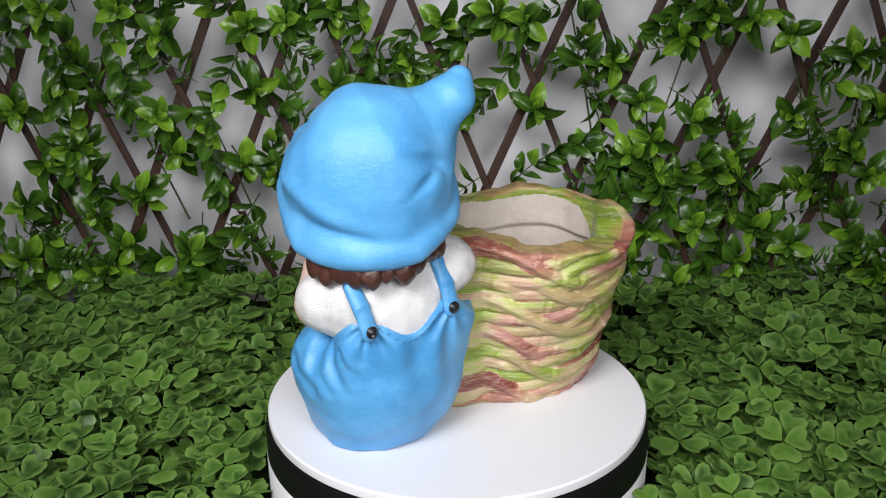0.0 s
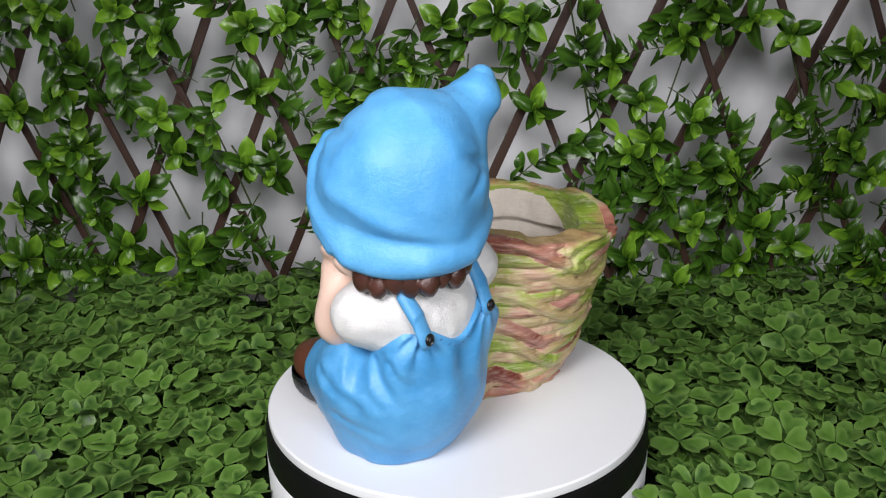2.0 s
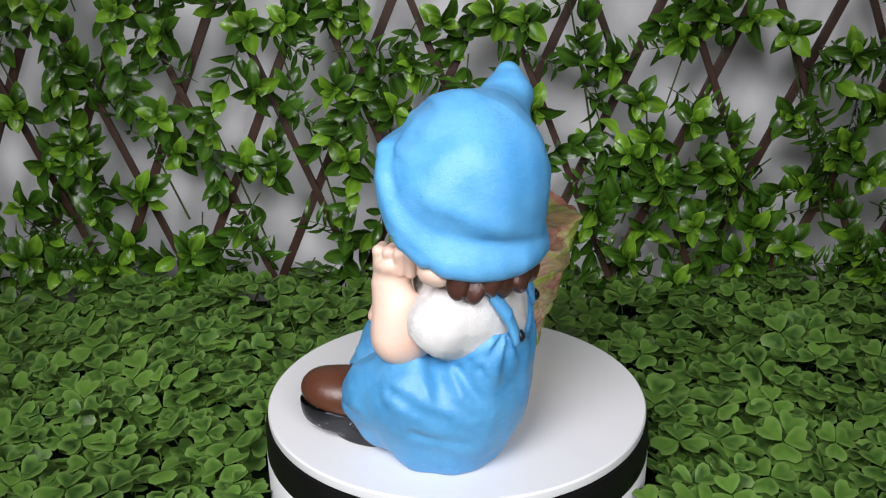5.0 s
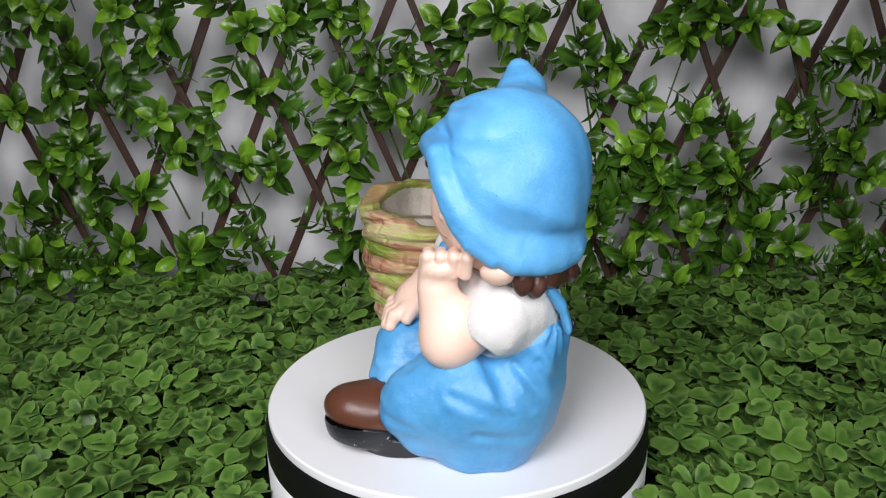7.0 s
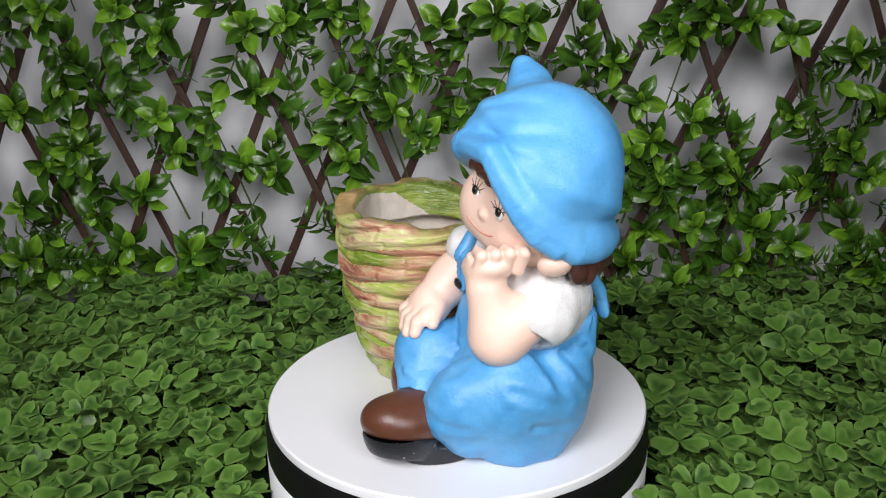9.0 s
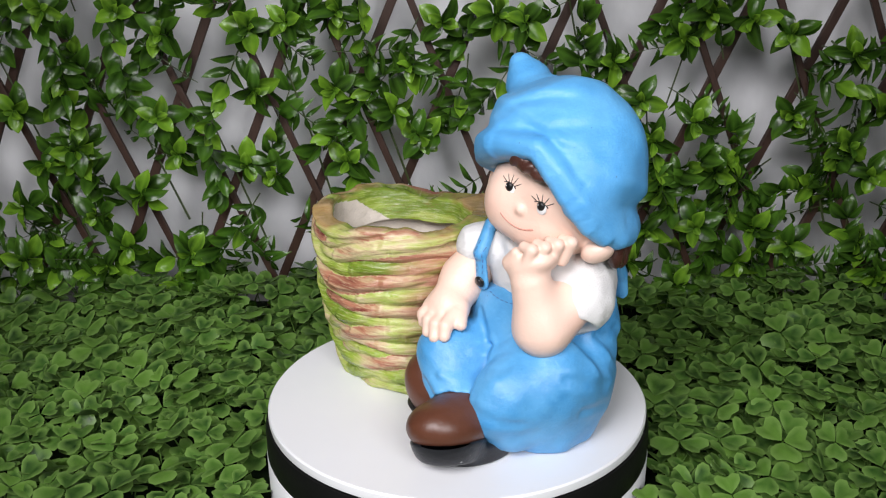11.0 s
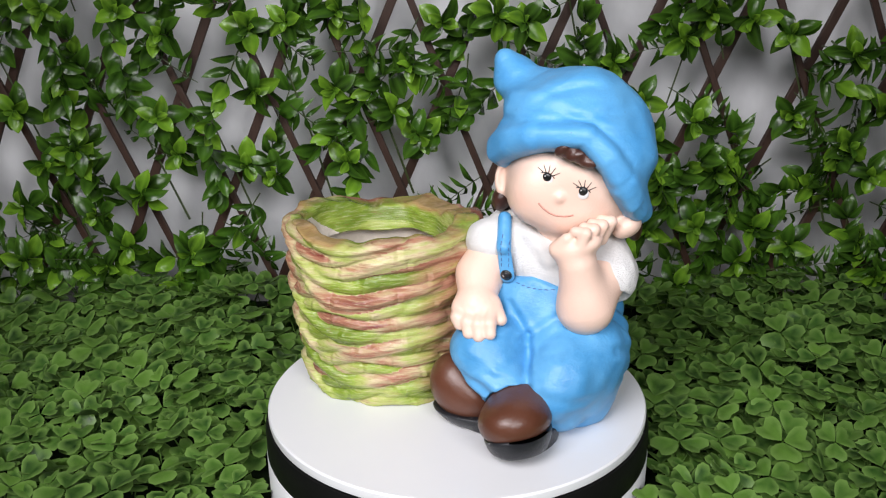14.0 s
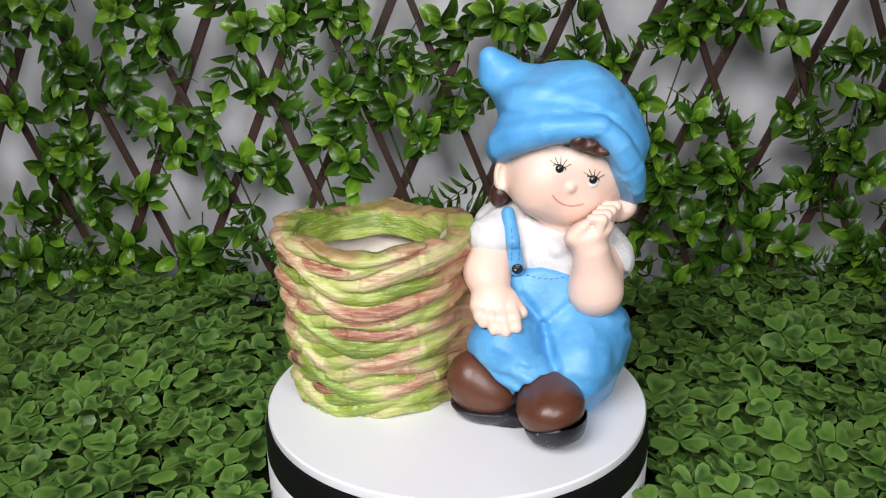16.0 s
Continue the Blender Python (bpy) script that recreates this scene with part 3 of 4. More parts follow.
def hair(*p):
    out = None
    for i in range(13):
        c = brim_ring(0.17 + 0.60 * i / 12, 0.04 + 0.03 * (i % 2), 0.0175 + 0.0035 * math.sin(2.3 * i))
        a = math.degrees(math.atan2(c[1] - 0.03, c[0] - 0.112))
        e = ell(p, c, (0.0102, 0.0068, 0.0150), (18 * math.sin(1.7 * i), 34 * math.sin(2.9 * i), a - 90))
        e = np.maximum(e, ell(p, (c[0], c[1], c[2] + 0.003), (0.0100, 0.0090, 0.0165), (0, -30 * math.sin(2.9 * i), a - 60)))
        out = e if out is None else np.minimum(out, e)
    for i in range(5):
        c = from_head(-0.012 + 0.0066 * i, -0.0390 + 0.0008 * i + 0.002 * (i % 2), 0.0395 - 0.0008 * i)
        out = np.minimum(out, ell(p, c, (0.0050, 0.0055, 0.0092), (0, 48 + 10 * i, 0)))
    for i in range(3):
        out = np.minimum(out, ell(p, (0.044 + 0.003 * i, 0.014 + 0.014 * i, 0.217 - 0.004 * i), (0.0095, 0.012, 0.014), (0, 15, 20 * i)))
    return out


def basket_frame(p):
    s = np.clip(p[2] / 0.18, 0, 1.1)
    rx = 0.082 + 0.016 * s
    ry = 0.060 + 0.0665 * s - 0.0235 * s * s
    cx, cy = -0.086, 0.006 - 0.002 * s + 0.013 * s * s
    x, y = (p[0] - cx) / rx, (p[1] - cy) / ry
    return np.sqrt(x * x + y * y), np.arctan2(y, x), 0.5 * (rx + ry)


def strands(z, a):
    """Two sets of wound strands: their height, row, place across the strand, and where the second lies on top."""
    w = z + 0.0085 * np.sin(2 * a + 0.5) + 0.0045 * np.sin(3 * a + 2.0 + 25 * z) + 0.0020 * np.sin(7 * a + 45 * z)
    w2 = z - 0.0170 * np.sin(2 * a + 1.1) + 0.0060 * np.sin(4 * a + 2.6)
    row, row2 = np.floor(w / 0.0150), np.floor(w2 / 0.0190)
    over = 0.5 + 0.5 * np.sin(math.pi * np.clip(0.9 * np.sin(2 * a + row2 * 2.4) + 0.1, -0.5, 0.5))
    return w, row, (w / 0.0150) % 1.0, w2, row2, (w2 / 0.0190) % 1.0, over


def rim_height(a):
    return 0.1855 - 0.0065 * np.sin(a) + 0.0030 * np.sin(a * 2 + 1.0) + 0.0030 * np.sin(a * 5 + 0.4) + 0.0011 * np.sin(a * 13 + 2 * np.sin(a)) + 0.0005 * np.sin(a * 23)


def basket(*p):
    k, a, mean = basket_frame(p)
    d = (k - 1) * mean
    w, row, f, w2, row2, f2, over = strands(p[2], a)
    ridge = np.clip(1 - (2 * f - 1) ** 2, 0, 1) ** 0.6
    upper = np.clip(1 - (2 * f2 - 1) ** 2 * 1.25, 0, 1) ** 0.6
    fibre = np.abs(np.sin(w * math.pi / 0.0050 + 1.6 * np.sin(3 * a + 1.9 * row))) ** 0.7
    fibre2 = np.abs(np.sin(w2 * math.pi / 0.0052 + 1.4 * np.sin(4 * a + row2))) ** 0.7
    relief = np.maximum(0.0062 * ridge * (0.8 + 0.3 * np.sin(2.3 * a + row * 1.7)) + 0.0011 * fibre * ridge, over * (0.0090 * upper + 0.0012 * fibre2 * upper))
    d = d - relief + 0.0032
    notch = (a * 9 / (2 * math.pi) + row * 0.37 + 0.2 * np.sin(row * 5.1)) % 1.0
    d = d + 0.0009 * np.exp(-((notch - 0.5) / 0.025) ** 2) - 0.0010 * np.exp(-((notch - 0.58) / 0.03) ** 2) * ridge
    d = carve(0.005, d, p[2] - rim_height(a))
    under = np.clip((0.150 + 0.002 * np.sin(5 * a + 1) - p[2]) / 0.006, 0, 1)
    hollow = (k - 0.835 + 0.17 * np.clip(np.sin(a) + 0.35, 0, 1) * (1 - under) - 0.06 * under - 0.006 * np.sin(4 * a + 40 * p[2]) - 0.012 * np.sin(9 * a)) * mean
    hollow = carve(0.01, hollow, 0.05 - p[2])
    d = carve(0.005, d, -hollow)
    join = cap(p, (0.005, 0.005, 0.02), (0.012, 0.020, 0.155), 0.034, 0.030)
    d = blend(0.012, d, join)
    return np.maximum(d, -p[2]) + 0.0005 * lumps(p, 260)


def ball(c, r, rot=(0, 0, 0), rings=10, segs=16):
    m = turn_of(*rot)
    V, Fq = [], []
    for i in range(rings + 1):
        th = math.pi * i / rings
        for j in range(segs):
            ph = 2 * math.pi * j / segs
            v = np.array((r[0] * math.sin(th) * math.cos(ph), r[1] * math.sin(th) * math.sin(ph), r[2] * math.cos(th)))
            V.append(m @ v + np.array(c))
    for i in range(rings):
        for j in range(segs):
            k = (j + 1) % segs
            Fq.append((i * segs + j, (i + 1) * segs + j, (i + 1) * segs + k, i * segs + k))
    return np.array(V), np.array(Fq)


def rod(a, b, ra, rb, segs=8):
    a, b = np.array(a, float), np.array(b, float)
    d = (b - a) / np.linalg.norm(b - a)
    u = np.cross(d, (0.3, 0.2, 0.9))
    u /= np.linalg.norm(u)
    w = np.cross(d, u)
    V, Fq = [], []
    for c, r in ((a - d * ra * 0.7, ra * 0.3), (a, ra), (b, rb), (b + d * rb * 0.7, rb * 0.3)):
        V += [c + r * (math.cos(t) * u + math.sin(t) * w) for t in np.arange(segs) * 2 * math.pi / segs]
    for i in range(3):
        for j in range(segs):
            k = (j + 1) % segs
            Fq.append((i * segs + j, i * segs + k, (i + 1) * segs + k, (i + 1) * segs + j))
    return np.array(V), np.array(Fq)


def front_of(f, x, z, y0=-0.12, y1=0.05):
    y = np.linspace(y0, y1, 900)
    d = f(np.full(900, x), y, np.full(900, z))
    return float(y[np.argmax(d < 0)]) if (d < 0).any() else y1


def back_of(f, x, z):
    y = np.linspace(0.13, 0.0, 900)
    return float(y[np.argmax(f(np.full(900, x), y, np.full(900, z)) < 0)])


def figurine():
    mats = [HAT, SKIN, SHIRT, DENIM, HAIRM, SHOE, SOLE, BLACK, EYEWHITE, MOUTH, STITCH, VINE, INNER]
    V, Fs, I, n = [], [], [], 0

    def add(vf, mat):
        nonlocal n
        v, f = vf
        V.append(v)
        Fs.append(f + n)
        I.append(np.full(len(f), mats.index(mat)) if not isinstance(mat, np.ndarray) else mat)
        n += len(v)

    add(nets(hat, (0.01, -0.07, 0.17), (0.22, 0.13, 0.375), 0.0018), HAT)
    add(nets(head, (0.02, -0.06, 0.15), (0.20, 0.09, 0.32), 0.0016), SKIN)
    add(nets(arms, (-0.005, -0.10, 0.08), (0.205, 0.04, 0.23), 0.0015), SKIN)
    add(nets(shirt, (0.0, -0.05, 0.09), (0.21, 0.11, 0.22), 0.0018), SHIRT)
    add(nets(overalls, (-0.005, -0.13, -0.004), (0.205, 0.115, 0.17), 0.0019), DENIM)
    add(nets(shoes, (-0.03, -0.155, 0.0), (0.145, -0.01, 0.10), 0.0018), SHOE)
    add(nets(soles, (-0.03, -0.155, -0.004), (0.150, -0.01, 0.035), 0.0018), SOLE)
    add(nets(straps, (0.04, -0.035, 0.13), (0.165, 0.10, 0.21), 0.0015), DENIM)
    add(nets(hair, (0.02, -0.06, 0.14), (0.205, 0.115, 0.31), 0.0016), HAIRM)
    v, f = nets(basket, (-0.21, -0.12, -0.004), (0.06, 0.14, 0.210), 0.0014)
    c = v[f].mean(1)
    k, a, _ = basket_frame((c[:, 0], c[:, 1], c[:, 2]))
    m = np.where((k < 0.93) & (c[:, 2] > 0.03) & (c[:, 2] < 0.1485 + 0.034 * np.clip((0.40 - np.sin(a)) / 0.55, 0, 1) + 0.003 * np.sin(a * 5 + 1)), mats.index(INNER), mats.index(VINE))
    basket_start, basket_verts = n, v
    add((v, f), m)

    # face: eyes with lashes, mouth
    for x, z in ((0.0985, 0.2540), (0.1315, 0.2417)):
        y = front_of(head, x, z)
        add(ball((x - 0.0006, y + 0.0010, z - 0.0020), (0.0064, 0.0019, 0.0058), (0, 20, 0)), EYEWHITE)
        add(ball((x + 0.0004, y - 0.0002, z + 0.0006), (0.0042, 0.0025, 0.0044), (0, 20, 0)), BLACK)
        # catchlight on the pupil, modelled as a small white dot
        add(ball((x - 0.0010, y - 0.0026, z + 0.0018), (0.0006, 0.0004, 0.0006), (0, 0, 0), 6, 8), EYEWHITE)
        ends = []
        for i in range(7):
            r, u = -0.0066 + 0.0022 * i, 0.0040 - 0.00025 * (i - 3) ** 2
            q = (x + r * math.cos(LEAN) + u * math.sin(LEAN), z - r * math.sin(LEAN) + u * math.cos(LEAN))
            ends.append((q[0], front_of(head, *q) - 0.0003, q[1]))
        for p, q in zip(ends, ends[1:]):
            add(rod(p, q, 0.0005, 0.0005), BLACK)
        for i in range(5):
            ang = radians(145 - 30 * i)
            p = ends[1 + i]
            q = (p[0] + 0.0072 * math.cos(ang), p[2] + 0.0072 * math.sin(ang))
            add(rod(p, (q[0], front_of(head, *q) - 0.0004, q[1]), 0.0005, 0.0003, 6), BLACK)
    smile = []
    for i in range(9):
        s = i / 8 * 2 - 1
        r, u = 0.0008 + 0.0165 * s, -0.0235 + 0.0062 * s * s
        x, _, z = np.array(from_head(r, 0, u)) + SET_BACK
        smile.append((x, front_of(head, x, z) + 0.0002, z))
    for i, (p, q) in enumerate(zip(smile, smile[1:])):
        add(rod(p, q, 0.0010, 0.0010), MOUTH)

    # buttons, each a dished disc with two holes
    for c, s, tilt in (((0.0608, -0.0290, 0.1520), -1, -12), ((0.149, 0.0812, 0.1400), 1, 8), ((0.065, 0.0872, 0.1450), 1, 8)):
        add(ball(c, (0.0058, 0.0024, 0.0058), (tilt * s, 0, 0)), BLACK)
        add(ball((c[0], c[1] + 0.0012 * s, c[2]), (0.0040, 0.0020, 0.0040), (tilt * s, 0, 0)), SOLE)
    # running stitches along the bib, the strap and the back
    for i in range(9):
        x = 0.070 + 0.0058 * i
        z = 0.1435 - 0.0028 * math.sin(i / 8 * math.pi)
        p, q = (x, front_of(overalls, x, z) - 0.0001, z), (x + 0.0032, front_of(overalls, x + 0.0032, z) - 0.0001, z)
        if abs(p[1] - q[1]) < 0.004:
            add(rod(p, q, 0.0005, 0.0005, 6), STITCH)
    for i in range(6):
        z = 0.160 + 0.0056 * i
        for dx in (-0.0036, 0.0036):
            x = 0.0588 - 0.012 * (z - 0.160) + dx
            p, q = (x, front_of(straps, x, z) - 0.0002, z), (x, front_of(straps, x, z + 0.003) - 0.0002, z + 0.003)
            add(rod(p, q, 0.00045, 0.00045, 6), STITCH)
    for i in range(11):
        x = 0.072 + 0.0064 * i
        z = 0.1340 - 0.0120 * math.cos((x - 0.109) * 72)
        p, q = (x, back_of(overalls, x, z) + 0.0001, z), (x + 0.0034, back_of(overalls, x + 0.0034, z) + 0.0001, z)
        add(rod(p, q, 0.0005, 0.0005, 6), STITCH)
    tone = np.zeros(n)
    k, a, _ = basket_frame(basket_verts.T)
    w, row, f, w2, row2, f2, over = strands(basket_verts[:, 2], a)
    first = np.sin(1.3 * a + 2.7 * row + 0.8 * np.sin(5.1 * row)) + 0.6 * np.sin(3.1 * a + 4.3 * row)
    second = np.sin(1.7 * a + 3.9 * row2 + 1.0) + 0.6 * np.sin(2.6 * a + 1.7 * row2)
    tone[basket_start:basket_start + len(basket_verts)] = np.where(k < 0.93, 0.12 + 0.16 * first, 0.5 + 0.36 * (first + (second - first) * over))
    rosy = np.zeros(n)
    rosy[basket_start:basket_start + len(basket_verts)] = 0.55 * np.clip((basket_verts[:, 1] - 0.02) / 0.05, 0, 1) * (k > 0.95)
    ob = link("garden_statue", np.concatenate(V), np.concatenate(Fs), mats, None, np.concatenate(I))
    ob.data.attributes.new("strand", "FLOAT", "POINT").data.foreach_set("value", tone.astype(np.float32))
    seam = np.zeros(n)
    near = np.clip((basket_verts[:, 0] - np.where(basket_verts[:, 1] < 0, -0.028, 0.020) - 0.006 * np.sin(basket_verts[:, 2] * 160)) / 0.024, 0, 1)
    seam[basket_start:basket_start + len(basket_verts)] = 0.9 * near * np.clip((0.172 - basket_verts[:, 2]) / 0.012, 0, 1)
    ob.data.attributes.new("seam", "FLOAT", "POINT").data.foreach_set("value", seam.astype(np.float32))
    lip = np.zeros(n)
    lip[basket_start:basket_start + len(basket_verts)] = np.clip((basket_verts[:, 2] - rim_height(a) + 0.0060) / 0.004, 0, 1)
    ob.data.attributes.new("lip", "FLOAT", "POINT").data.foreach_set("value", lip.astype(np.float32))
    ob.data.attributes.new("rosy", "FLOAT", "POINT").data.foreach_set("value", rosy.astype(np.float32))
    return tagged(ob, "painted resin boy in blue hat and overalls beside a woven basket", "garden statue")


STATUE = figurine()


# ---- trellis ----
def stem_mesh(points, radius):
    bm = bmesh.new()
    rings = []
    for i, p in enumerate(points):
        q = points[min(i + 1, len(points) - 1)] - points[max(i - 1, 0)]
        m = q.to_track_quat("Z", "Y").to_matrix()
        r = radius * (1 - 0.5 * i / len(points))
        rings.append([bm.verts.new(p + m @ Vector((r * math.cos(a), r * math.sin(a), 0))) for a in (0, 1.26, 2.51, 3.77, 5.03)])
    for a, b in zip(rings, rings[1:]):
        for j in range(5):
            bm.faces.new((a[j], a[(j + 1) % 5], b[(j + 1) % 5], b[j]))
    return bm


def trellis():
    top = tagged(new("trellis"), "expanding dark brown wooden lattice trellis against a grey wall", "trellis")
    top.matrix_basis = pose(0, 0.5, -0.12)
    for k in range(-2, 13):
        for lean, x0, y in ((-0.405, -0.657 + 0.1320 * k, -0.006), (0.435, -0.685 + 0.1305 * k, 0.004)):
            ang = math.atan(lean)
            lo = x0 + lean * (-0.12 - 0.2)
            m = Matrix.Translation((lo, y, 0.0)) @ Matrix.Rotation(ang, 4, "Y")
            wide = 0.0052 if lean < 0 else 0.0068
            part("lath", box(-wide, wide, -0.004, 0.004, 0.0, 1.0, 0.0015, m), LATH, top)
    for x0, lean, low, high in ((-0.63, -0.36, 0.13, 0.42), (-0.47, -0.42, 0.16, 0.40), (-0.36, -0.38, 0.10, 0.36), (-0.22, -0.30, 0.14, 0.44), (-0.10, -0.36, 0.2, 0.46), (0.20, -0.2, 0.2, 0.5), (0.30, 0.3, 0.15, 0.4), (0.52, -0.3, 0.15, 0.44)):
        a, b = Vector((x0 + lean * (low - 0.3), -0.014, low)), Vector((x0 + lean * (high - 0.3), -0.012, high))
        part("cane", stem_mesh([a, (a + b) / 2 + Vector((0.002, 0, 0)), b], 0.0019), STEM, top, "thin green stem")
    return top


trellis()
random.seed(4)


# ---- leaves ----
def leaf_mesh(name, length, width, fold, droop, mat, twist=0.0):
    """A pointed oval leaf from its stalk along +x, folded along the midrib and drooping, with a rim value on its edge."""
    rows, across = 7, (-1, -0.55, 0, 0.55, 1)
    V, Fq, rim = [], [], []
    for i in range(rows):
        s = i / (rows - 1)
        w = width * 0.5 * (math.sin(math.pi * s ** 0.95) ** 0.8 if 0 < s < 1 else 0.03)
        for c in across:
            t = twist * s
            y, z = c * w, fold * abs(c) * w
            V.append((length * s * (1 - 0.12 * s), y * math.cos(t) - z * math.sin(t), y * math.sin(t) + z * math.cos(t) - droop * length * s * s + 0.0015 * math.sin(9 * s + 2 * c)))
            rim.append(min(1.0, 0.75 * s * s + (0.35 if c == 0 else (0.3 if abs(c) == 1 else 0.0))))
    for i in range(rows - 1):
        for j in range(4):
            a = i * 5 + j
            Fq.append((a, a + 5, a + 6, a + 1))
    me = bpy.data.meshes.new(name)
    me.from_pydata(V, [], Fq)
    me.materials.append(mat)
    at = me.attributes.new("rim", "FLOAT", "POINT")
    at.data.foreach_set("value", rim)
    me.polygons.foreach_set("use_smooth", np.full(len(me.polygons), True))
    return me


BROAD = [leaf_mesh("leaf", 0.0466, 0.0261, 0.38, 0.26, LEAF), leaf_mesh("leaf", 0.0502, 0.0279, 0.28, 0.42, LEAF, 0.35), leaf_mesh("leaf", 0.0396, 0.0243, 0.45, 0.12, LEAF, -0.35), leaf_mesh("leaf", 0.0431, 0.0225, 0.55, 0.55, LEAF, 0.5)]
BRIGHT = [leaf_mesh("leaf", 0.0414, 0.0248, 0.35, 0.20, FRESH), leaf_mesh("leaf", 0.0449, 0.0261, 0.30, 0.36, FRESH, 0.3), leaf_mesh("leaf", 0.0343, 0.0221, 0.45, 0.08, FRESH, -0.3)]
LANCE = [leaf_mesh("leaf", 0.0458, 0.0171, 0.4, 0.55, LEAF, 0.4), leaf_mesh("leaf", 0.0396, 0.0153, 0.5, 0.75, LEAF, -0.5)]
THIN = [leaf_mesh("leaf", 0.0317, 0.0095, 0.4, 0.85, LEAF), leaf_mesh("leaf", 0.0273, 0.0081, 0.4, 1.05, LEAF, 0.4)]


def leaf_at(mesh, place, along, face, parent, scale=1.0):
    """A leaf whose blade runs along one way and whose upper side faces another."""
    x = along.normalized()
    z = (face - face.dot(x) * x).normalized()
    y = z.cross(x)
    ob = new("leaf", mesh)
    ob.parent = parent
    m = Matrix((x, y, z)).transposed().to_4x4()
    ob.matrix_basis = Matrix.Translation(place) @ m @ Matrix.Scale(scale, 4)
    return ob


def rosette(seed):
    """A tuft: broad leaves spread about a shoot that points at the room (-y)."""
    rnd = random.Random(seed)
    top = tagged(new("leaf_spray"), "tuft of glossy green artificial leaves on the trellis", "artificial foliage", "sprays on the trellis")
    tip = [Vector((0, 0.012, -0.03)), Vector((0.004, 0.0, -0.01)), Vector((0, -0.012, 0)), Vector((0, -0.020, 0.002))]
    part("stem", stem_mesh(tip, 0.0016), STEM, top)
    for tier, (count, reach, back) in enumerate(((4, 1.0, 0.05), (4, 0.88, 0.5), (2, 0.62, 1.2))):
        off = rnd.uniform(0, 6)
        for i in range(count):
            a = off + 2 * math.pi * i / count + rnd.uniform(-0.3, 0.3)
            along = Vector((math.cos(a), -back - rnd.uniform(-0.15, 0.2), math.sin(a)))
            leaf_at(rnd.choice(BRIGHT if rnd.random() < (0.2, 0.6, 0.9)[tier] else BROAD), tip[3 if tier else 2] + Vector((0, 0.004 * (1 - tier), 0)), along, Vector((0.15, -1, 0.45 + 0.3 * math.sin(a))), top, reach * rnd.uniform(0.8, 1.1))
    return top


def vine(seed, narrow):
    rnd = random.Random(seed)
    kind = "thin twig with narrow dark artificial leaves" if narrow else "trailing shoot of dark green artificial leaves on the trellis"
    top = tagged(new("leaf_spray"), kind, "artificial foliage", "sprays on the trellis")
    p, way = Vector((0, 0.004, 0)), Vector((1, -0.25, -0.05)).normalized()
    pts = [p.copy()]
    for i in range(7):
        way = (way + Vector((0, rnd.uniform(-0.1, 0.1), rnd.uniform(-0.22, 0.12)))).normalized()
        p = p + way * (0.015 if narrow else 0.021)
        pts.append(p.copy())
    part("stem", stem_mesh(pts, 0.0009 if narrow else 0.0013), STEM, top)
    for i in range(1, 8):
        way = (pts[i] - pts[i - 1]).normalized()
        for s in (-1, 1):
            if rnd.random() < 0.15:
                continue
            up = Vector((0, 0, s))
            if not narrow and rnd.random() < 0.5:
                up = Vector((0, -0.8, 0.5 * s))
            along = way * rnd.uniform(0.4, 0.9) + up + Vector((0, rnd.uniform(-0.5, 0.1), 0))
            leaf_at(rnd.choice(THIN if narrow else (BRIGHT if rnd.random() < 0.14 else BROAD + LANCE + LANCE)), pts[i], along, Vector((rnd.uniform(-0.4, 0.4), -1, 0.6)), top, rnd.uniform(0.7, 1.05))
    if not narrow:
        leaf_at(BROAD[0], pts[-1], way, Vector((0, -1, 0.4)), top, 0.9)
    return top


TUFTS = [rosette(s) for s in (11, 12, 13, 14)]
VINES = [vine(s, False) for s in (21, 22, 23, 24)]
TWIGS = [vine(s, True) for s in (31, 32, 33)]


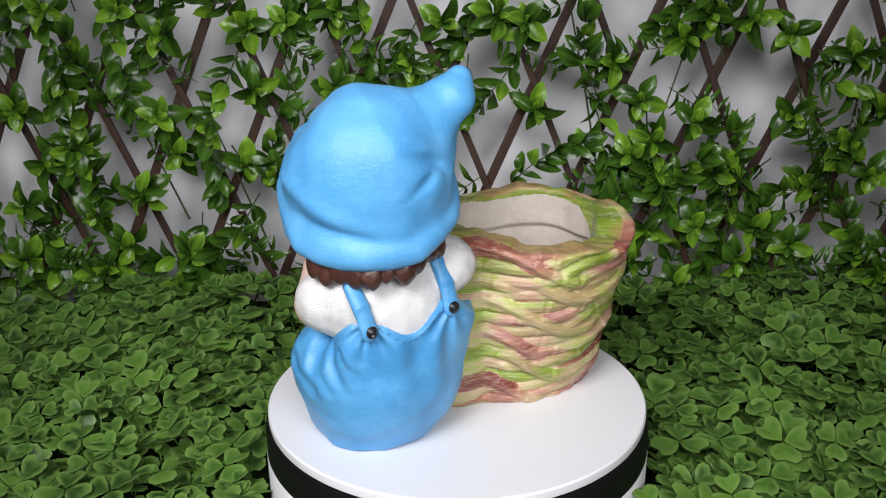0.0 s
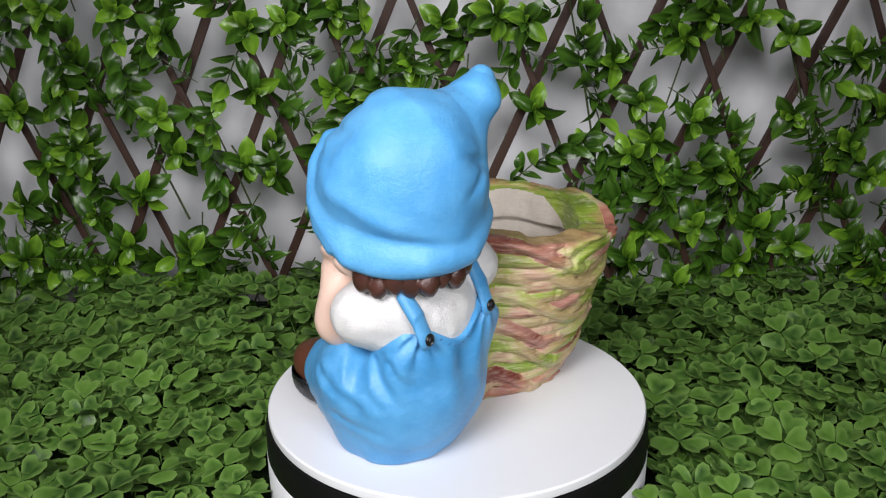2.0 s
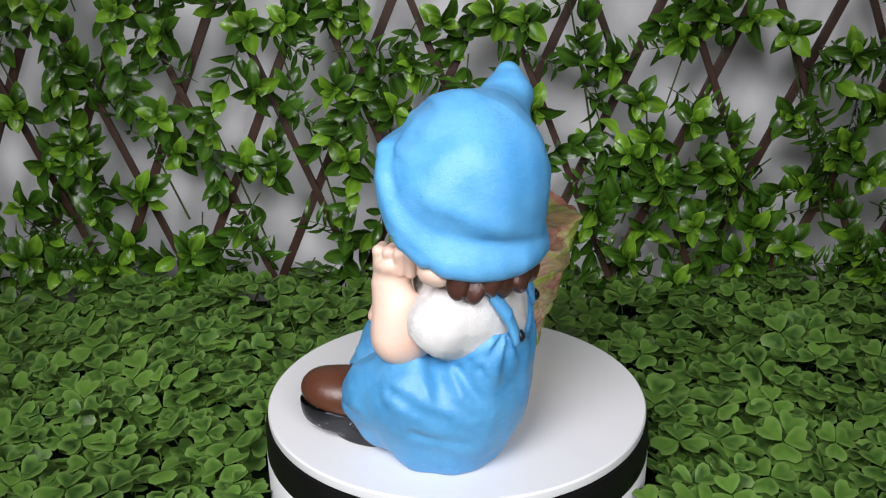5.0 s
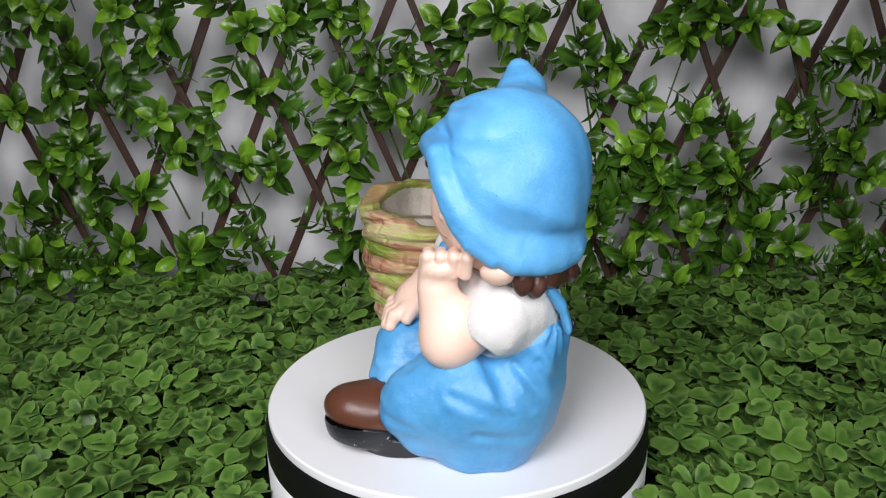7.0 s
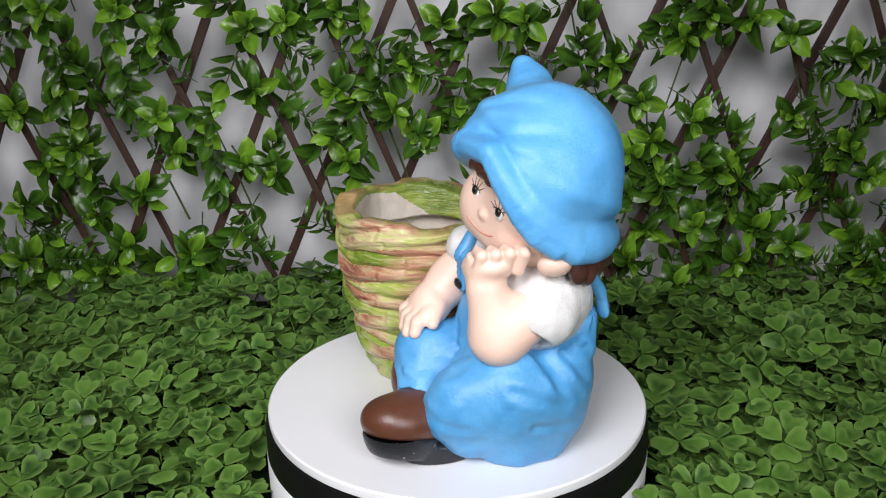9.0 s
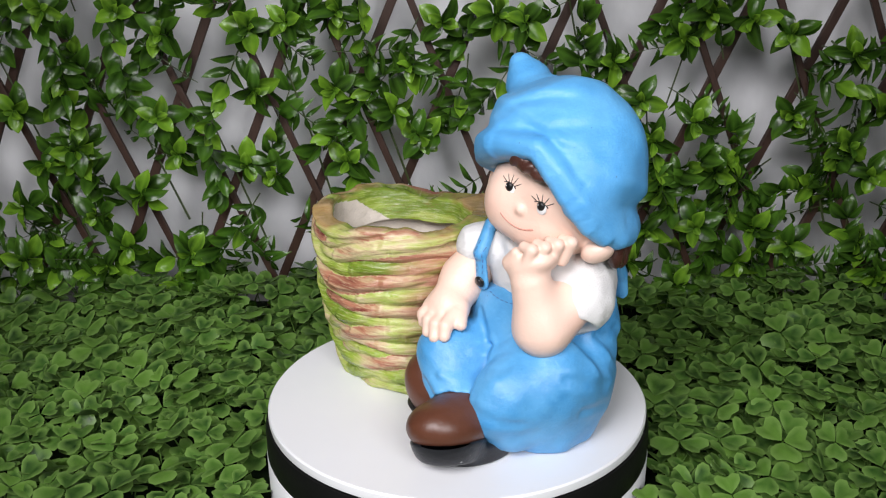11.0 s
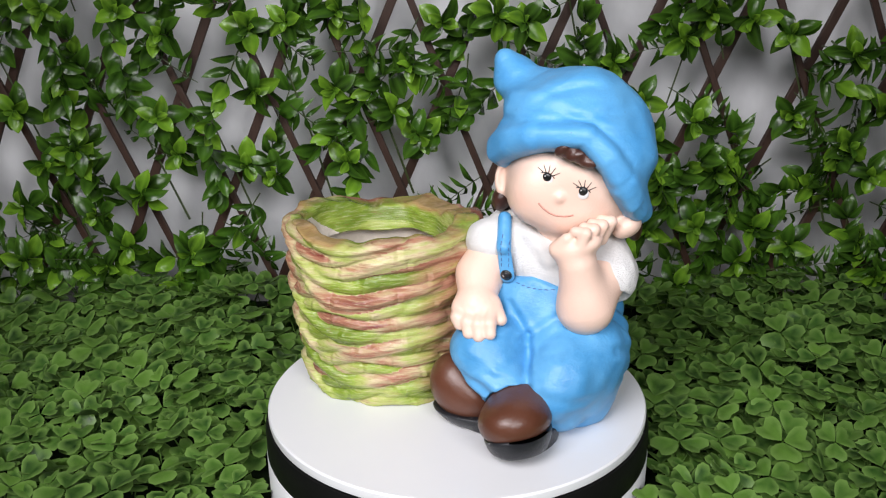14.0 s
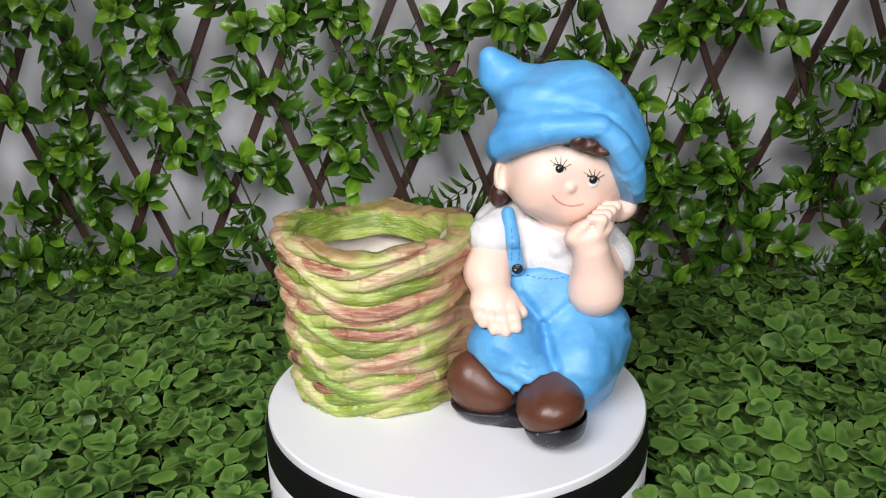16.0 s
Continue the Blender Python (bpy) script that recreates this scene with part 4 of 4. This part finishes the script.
def spread_sprays():
    """Tufts at the places where they hang, then shoots and twigs scattered on the laths between them."""
    random.seed(8)
    used = set()

    def put(kinds, m):
        ob = random.choice(kinds)
        if ob.name in used:
            return copy_thing(ob, m)
        used.add(ob.name)
        ob.matrix_basis = m
        return ob

    west = ((-0.591, 0.356), (-0.477, 0.359), (-0.411, 0.323), (-0.581, 0.225), (-0.641, 0.217), (-0.433, 0.203), (-0.296, 0.334), (-0.295, 0.249), (-0.311, 0.138), (-0.404, 0.152), (-0.165, 0.353), (-0.170, 0.248), (-0.158, 0.137), (-0.054, 0.272), (-0.020, 0.336), (-0.043, 0.171), (-0.565, 0.157), (-0.612, 0.131), (-0.647, 0.069), (-0.535, 0.059), (-0.463, 0.086), (-0.402, -0.006), (-0.497, 0.013), (-0.660, -0.014), (-0.425, -0.063), (-0.528, -0.024), (-0.261, 0.120), (-0.231, 0.345), (-0.097, 0.214))
    east = ((0.052, 0.351), (0.101, 0.335), (0.112, 0.213), (0.216, 0.278), (0.268, 0.228), (0.289, 0.169), (0.354, 0.194), (0.319, 0.317), (0.357, 0.349), (0.422, 0.340), (0.481, 0.316), (0.564, 0.292), (0.494, 0.202), (0.521, 0.107), (0.461, 0.036), (0.377, 0.117), (0.319, 0.091), (0.265, 0.144), (0.366, 0.037), (0.565, 0.159), (0.613, 0.115), (0.607, 0.218), (0.432, -0.019), (0.517, -0.001), (0.604, -0.001), (0.257, -0.018), (0.348, -0.066), (0.298, 0.028), (0.645, -0.048))
    for x, z in west + east:
        y = 0.484 - random.uniform(0, 0.02)
        put(TUFTS, pose(x, y, z, random.uniform(-15, 20), random.uniform(-180, 180), random.uniform(-25, 25)))
    x = -0.80
    while x < 0.76:
        for z in np.arange(-0.07, 0.46, 0.088):
            zz, xx = z + random.uniform(-0.035, 0.035), x + random.uniform(-0.04, 0.04)
            if random.random() < 0.50 or zz < 0.02:
                put(VINES, pose(xx, 0.490 - random.uniform(0, 0.012), zz, random.uniform(-20, 20), random.choice((90, 90, -90, 60, 130)) + random.uniform(-40, 40), random.uniform(-14, 14)))
            if random.random() < 0.04 + 0.34 * (zz < 0.10) + 0.30 * (zz < 0.03):
                put(VINES, pose(xx + random.uniform(-0.05, 0.05), 0.508 - random.uniform(0, 0.010), zz + random.uniform(-0.04, 0.04), random.uniform(-20, 20), random.choice((70, -110)) + random.uniform(-50, 50), random.uniform(-10, 10)))
            if random.random() < 0.55:
                put(TWIGS, pose(xx + 0.03, 0.478, zz + 0.03, random.uniform(-20, 20), random.choice((0, 180)) + random.uniform(-35, 35), random.uniform(-14, 14)))
        x += 0.098
    for kinds in (TUFTS, VINES, TWIGS):
        for ob in kinds:
            if ob.name not in used:
                ob.matrix_basis = pose(random.uniform(-0.8, 0.7), 0.487, 0.42)


spread_sprays()


# ---- clover mat ----
def clover_shape(seed):
    """Three heart-shaped leaflets on a stalk, open towards +z."""
    rnd = random.Random(seed)
    V, Fq, rim = [], [], []
    outline = ((0.10, 0.0), (0.30, 0.31), (0.60, 0.53), (0.92, 0.55), (1.10, 0.32), (0.95, 0.0))
    for k in range(3):
        a = 2 * math.pi * k / 3 + rnd.uniform(-0.18, 0.18)
        size = 0.0245 * rnd.uniform(0.9, 1.1)
        lift = rnd.uniform(-0.05, 0.32)
        c, s = math.cos(a), math.sin(a)
        base = len(V)

        def put(l, w, z, e):
            x, y = l * size, w * size
            V.append((x * c - y * s, x * s + y * c, z * size + lift * x - 6.0 * x * x))
            rim.append(e)

        put(0.04, 0, 0, 0.25)
        put(0.5, 0, -0.02, 0.12)
        put(0.93, 0, -0.03, 0.5)
        for sg in (1, -1):
            for l, w in outline[1:-1]:
                put(l, w * sg * 1.12, 0.22 * w, 0.85)
            put(0.62, 0.28 * sg, 0.10, 0.0)
        up, dn = base + 3, base + 8
        for o, flip in ((up, False), (dn, True)):
            mid = o + 4
            tris = [(base, o, mid), (o, o + 1, mid), (o + 1, o + 2, mid), (o + 2, o + 3, mid), (o + 3, base + 2, mid), (base + 2, base + 1, mid), (base + 1, base, mid)]
            Fq += [t[::-1] for t in tris] if not flip else tris
    base = len(V)
    for z in (0.0, -0.035):
        for a in (0, 2.1, 4.2):
            V.append((0.0011 * math.cos(a), 0.0011 * math.sin(a), z))
            rim.append(0.3)
    Fq += [(base + i, base + (i + 1) % 3, base + 3 + (i + 1) % 3, base + 3 + i) for i in range(3)]
    return V, Fq, rim


def clover_mat():
    random.seed(21)
    rnd = random.Random(5)
    # backing sheet, coloured near black as the shade seen between the leaves
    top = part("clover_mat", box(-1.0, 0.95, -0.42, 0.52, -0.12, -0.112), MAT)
    tagged(top, "thick mat of artificial green clover leaves around the turntable", "artificial clover", kind="stuff")
    shapes = [clover_shape(s) for s in (1, 2, 3, 4, 5, 6)]
    meshes = []
    for V, Fq, rim in shapes:
        me = bpy.data.meshes.new("clover")
        me.from_pydata(V, [], Fq)
        me.materials.append(CLOVER)
        me.attributes.new("rim", "FLOAT", "POINT").data.foreach_set("value", rim)
        me.polygons.foreach_set("use_smooth", np.full(len(me.polygons), True))
        meshes.append(me)
    allV, allF, allR, n, single = [], [], [], 0, 0
    step = 0.0206
    for iy in range(int(0.93 / step)):
        for ix in range(int(1.9 / step)):
            x = -0.98 + ix * step + rnd.uniform(-0.011, 0.011)
            y = -0.41 + iy * step + rnd.uniform(-0.011, 0.011)
            d = math.hypot(x, y)
            if d < 0.222:
                continue
            swell = 0.012 * math.sin(7 * x + 1) * math.sin(6 * y + 2) + 0.020 * max(0, (y - 0.40) / 0.1)
            z = -0.087 + swell + rnd.uniform(-0.034, 0.022)
            tilt = Euler((rnd.gauss(0.16, 0.24), rnd.gauss(0, 0.24), rnd.uniform(0, 6.283)), "XYZ")
            k = rnd.uniform(0.72, 1.12)
            m = Matrix.Translation((x, y, z)) @ (Matrix.Rotation(tilt.x, 4, "X") @ Matrix.Rotation(tilt.y, 4, "Y") @ Matrix.Rotation(tilt.z, 4, "Z")) @ Matrix.Scale(k, 4)
            q = rnd.randrange(6)
            if single < 300 and -0.16 < y < 0.02 and 0.23 < abs(x) < 0.52 and z > -0.096:
                ob = new("clover", meshes[q])
                ob.parent = top
                ob.matrix_basis = m
                single += 1
                continue
            V, Fq, rim = shapes[q]
            M = np.array(m)
            allV.append(np.array(V) @ M[:3, :3].T + M[:3, 3])
            allF += [tuple(i + n for i in f) for f in Fq]
            allR += rim
            n += len(V)
    ob = link("clover_mass", np.concatenate(allV), allF, [CLOVERS], top)
    ob.data.attributes.new("rim", "FLOAT", "POINT").data.foreach_set("value", allR)
    tagged(ob, "crowded clover leaves", kind="stuff")


clover_mat()


# ---- what moves ----
def motions():
    """The disc turns evenly and carries the statue round."""
    steps = [0.5 * i for i in range(33)]
    walk(STATUE, [(t, pose(0, 0, 0.0004, 0, 0, TURN * (t - 16.0))) for t in steps])
    walk(DISC, [(t, pose(0, 0, 0, 0, 0, TURN * (t - 16.0))) for t in steps])


motions()
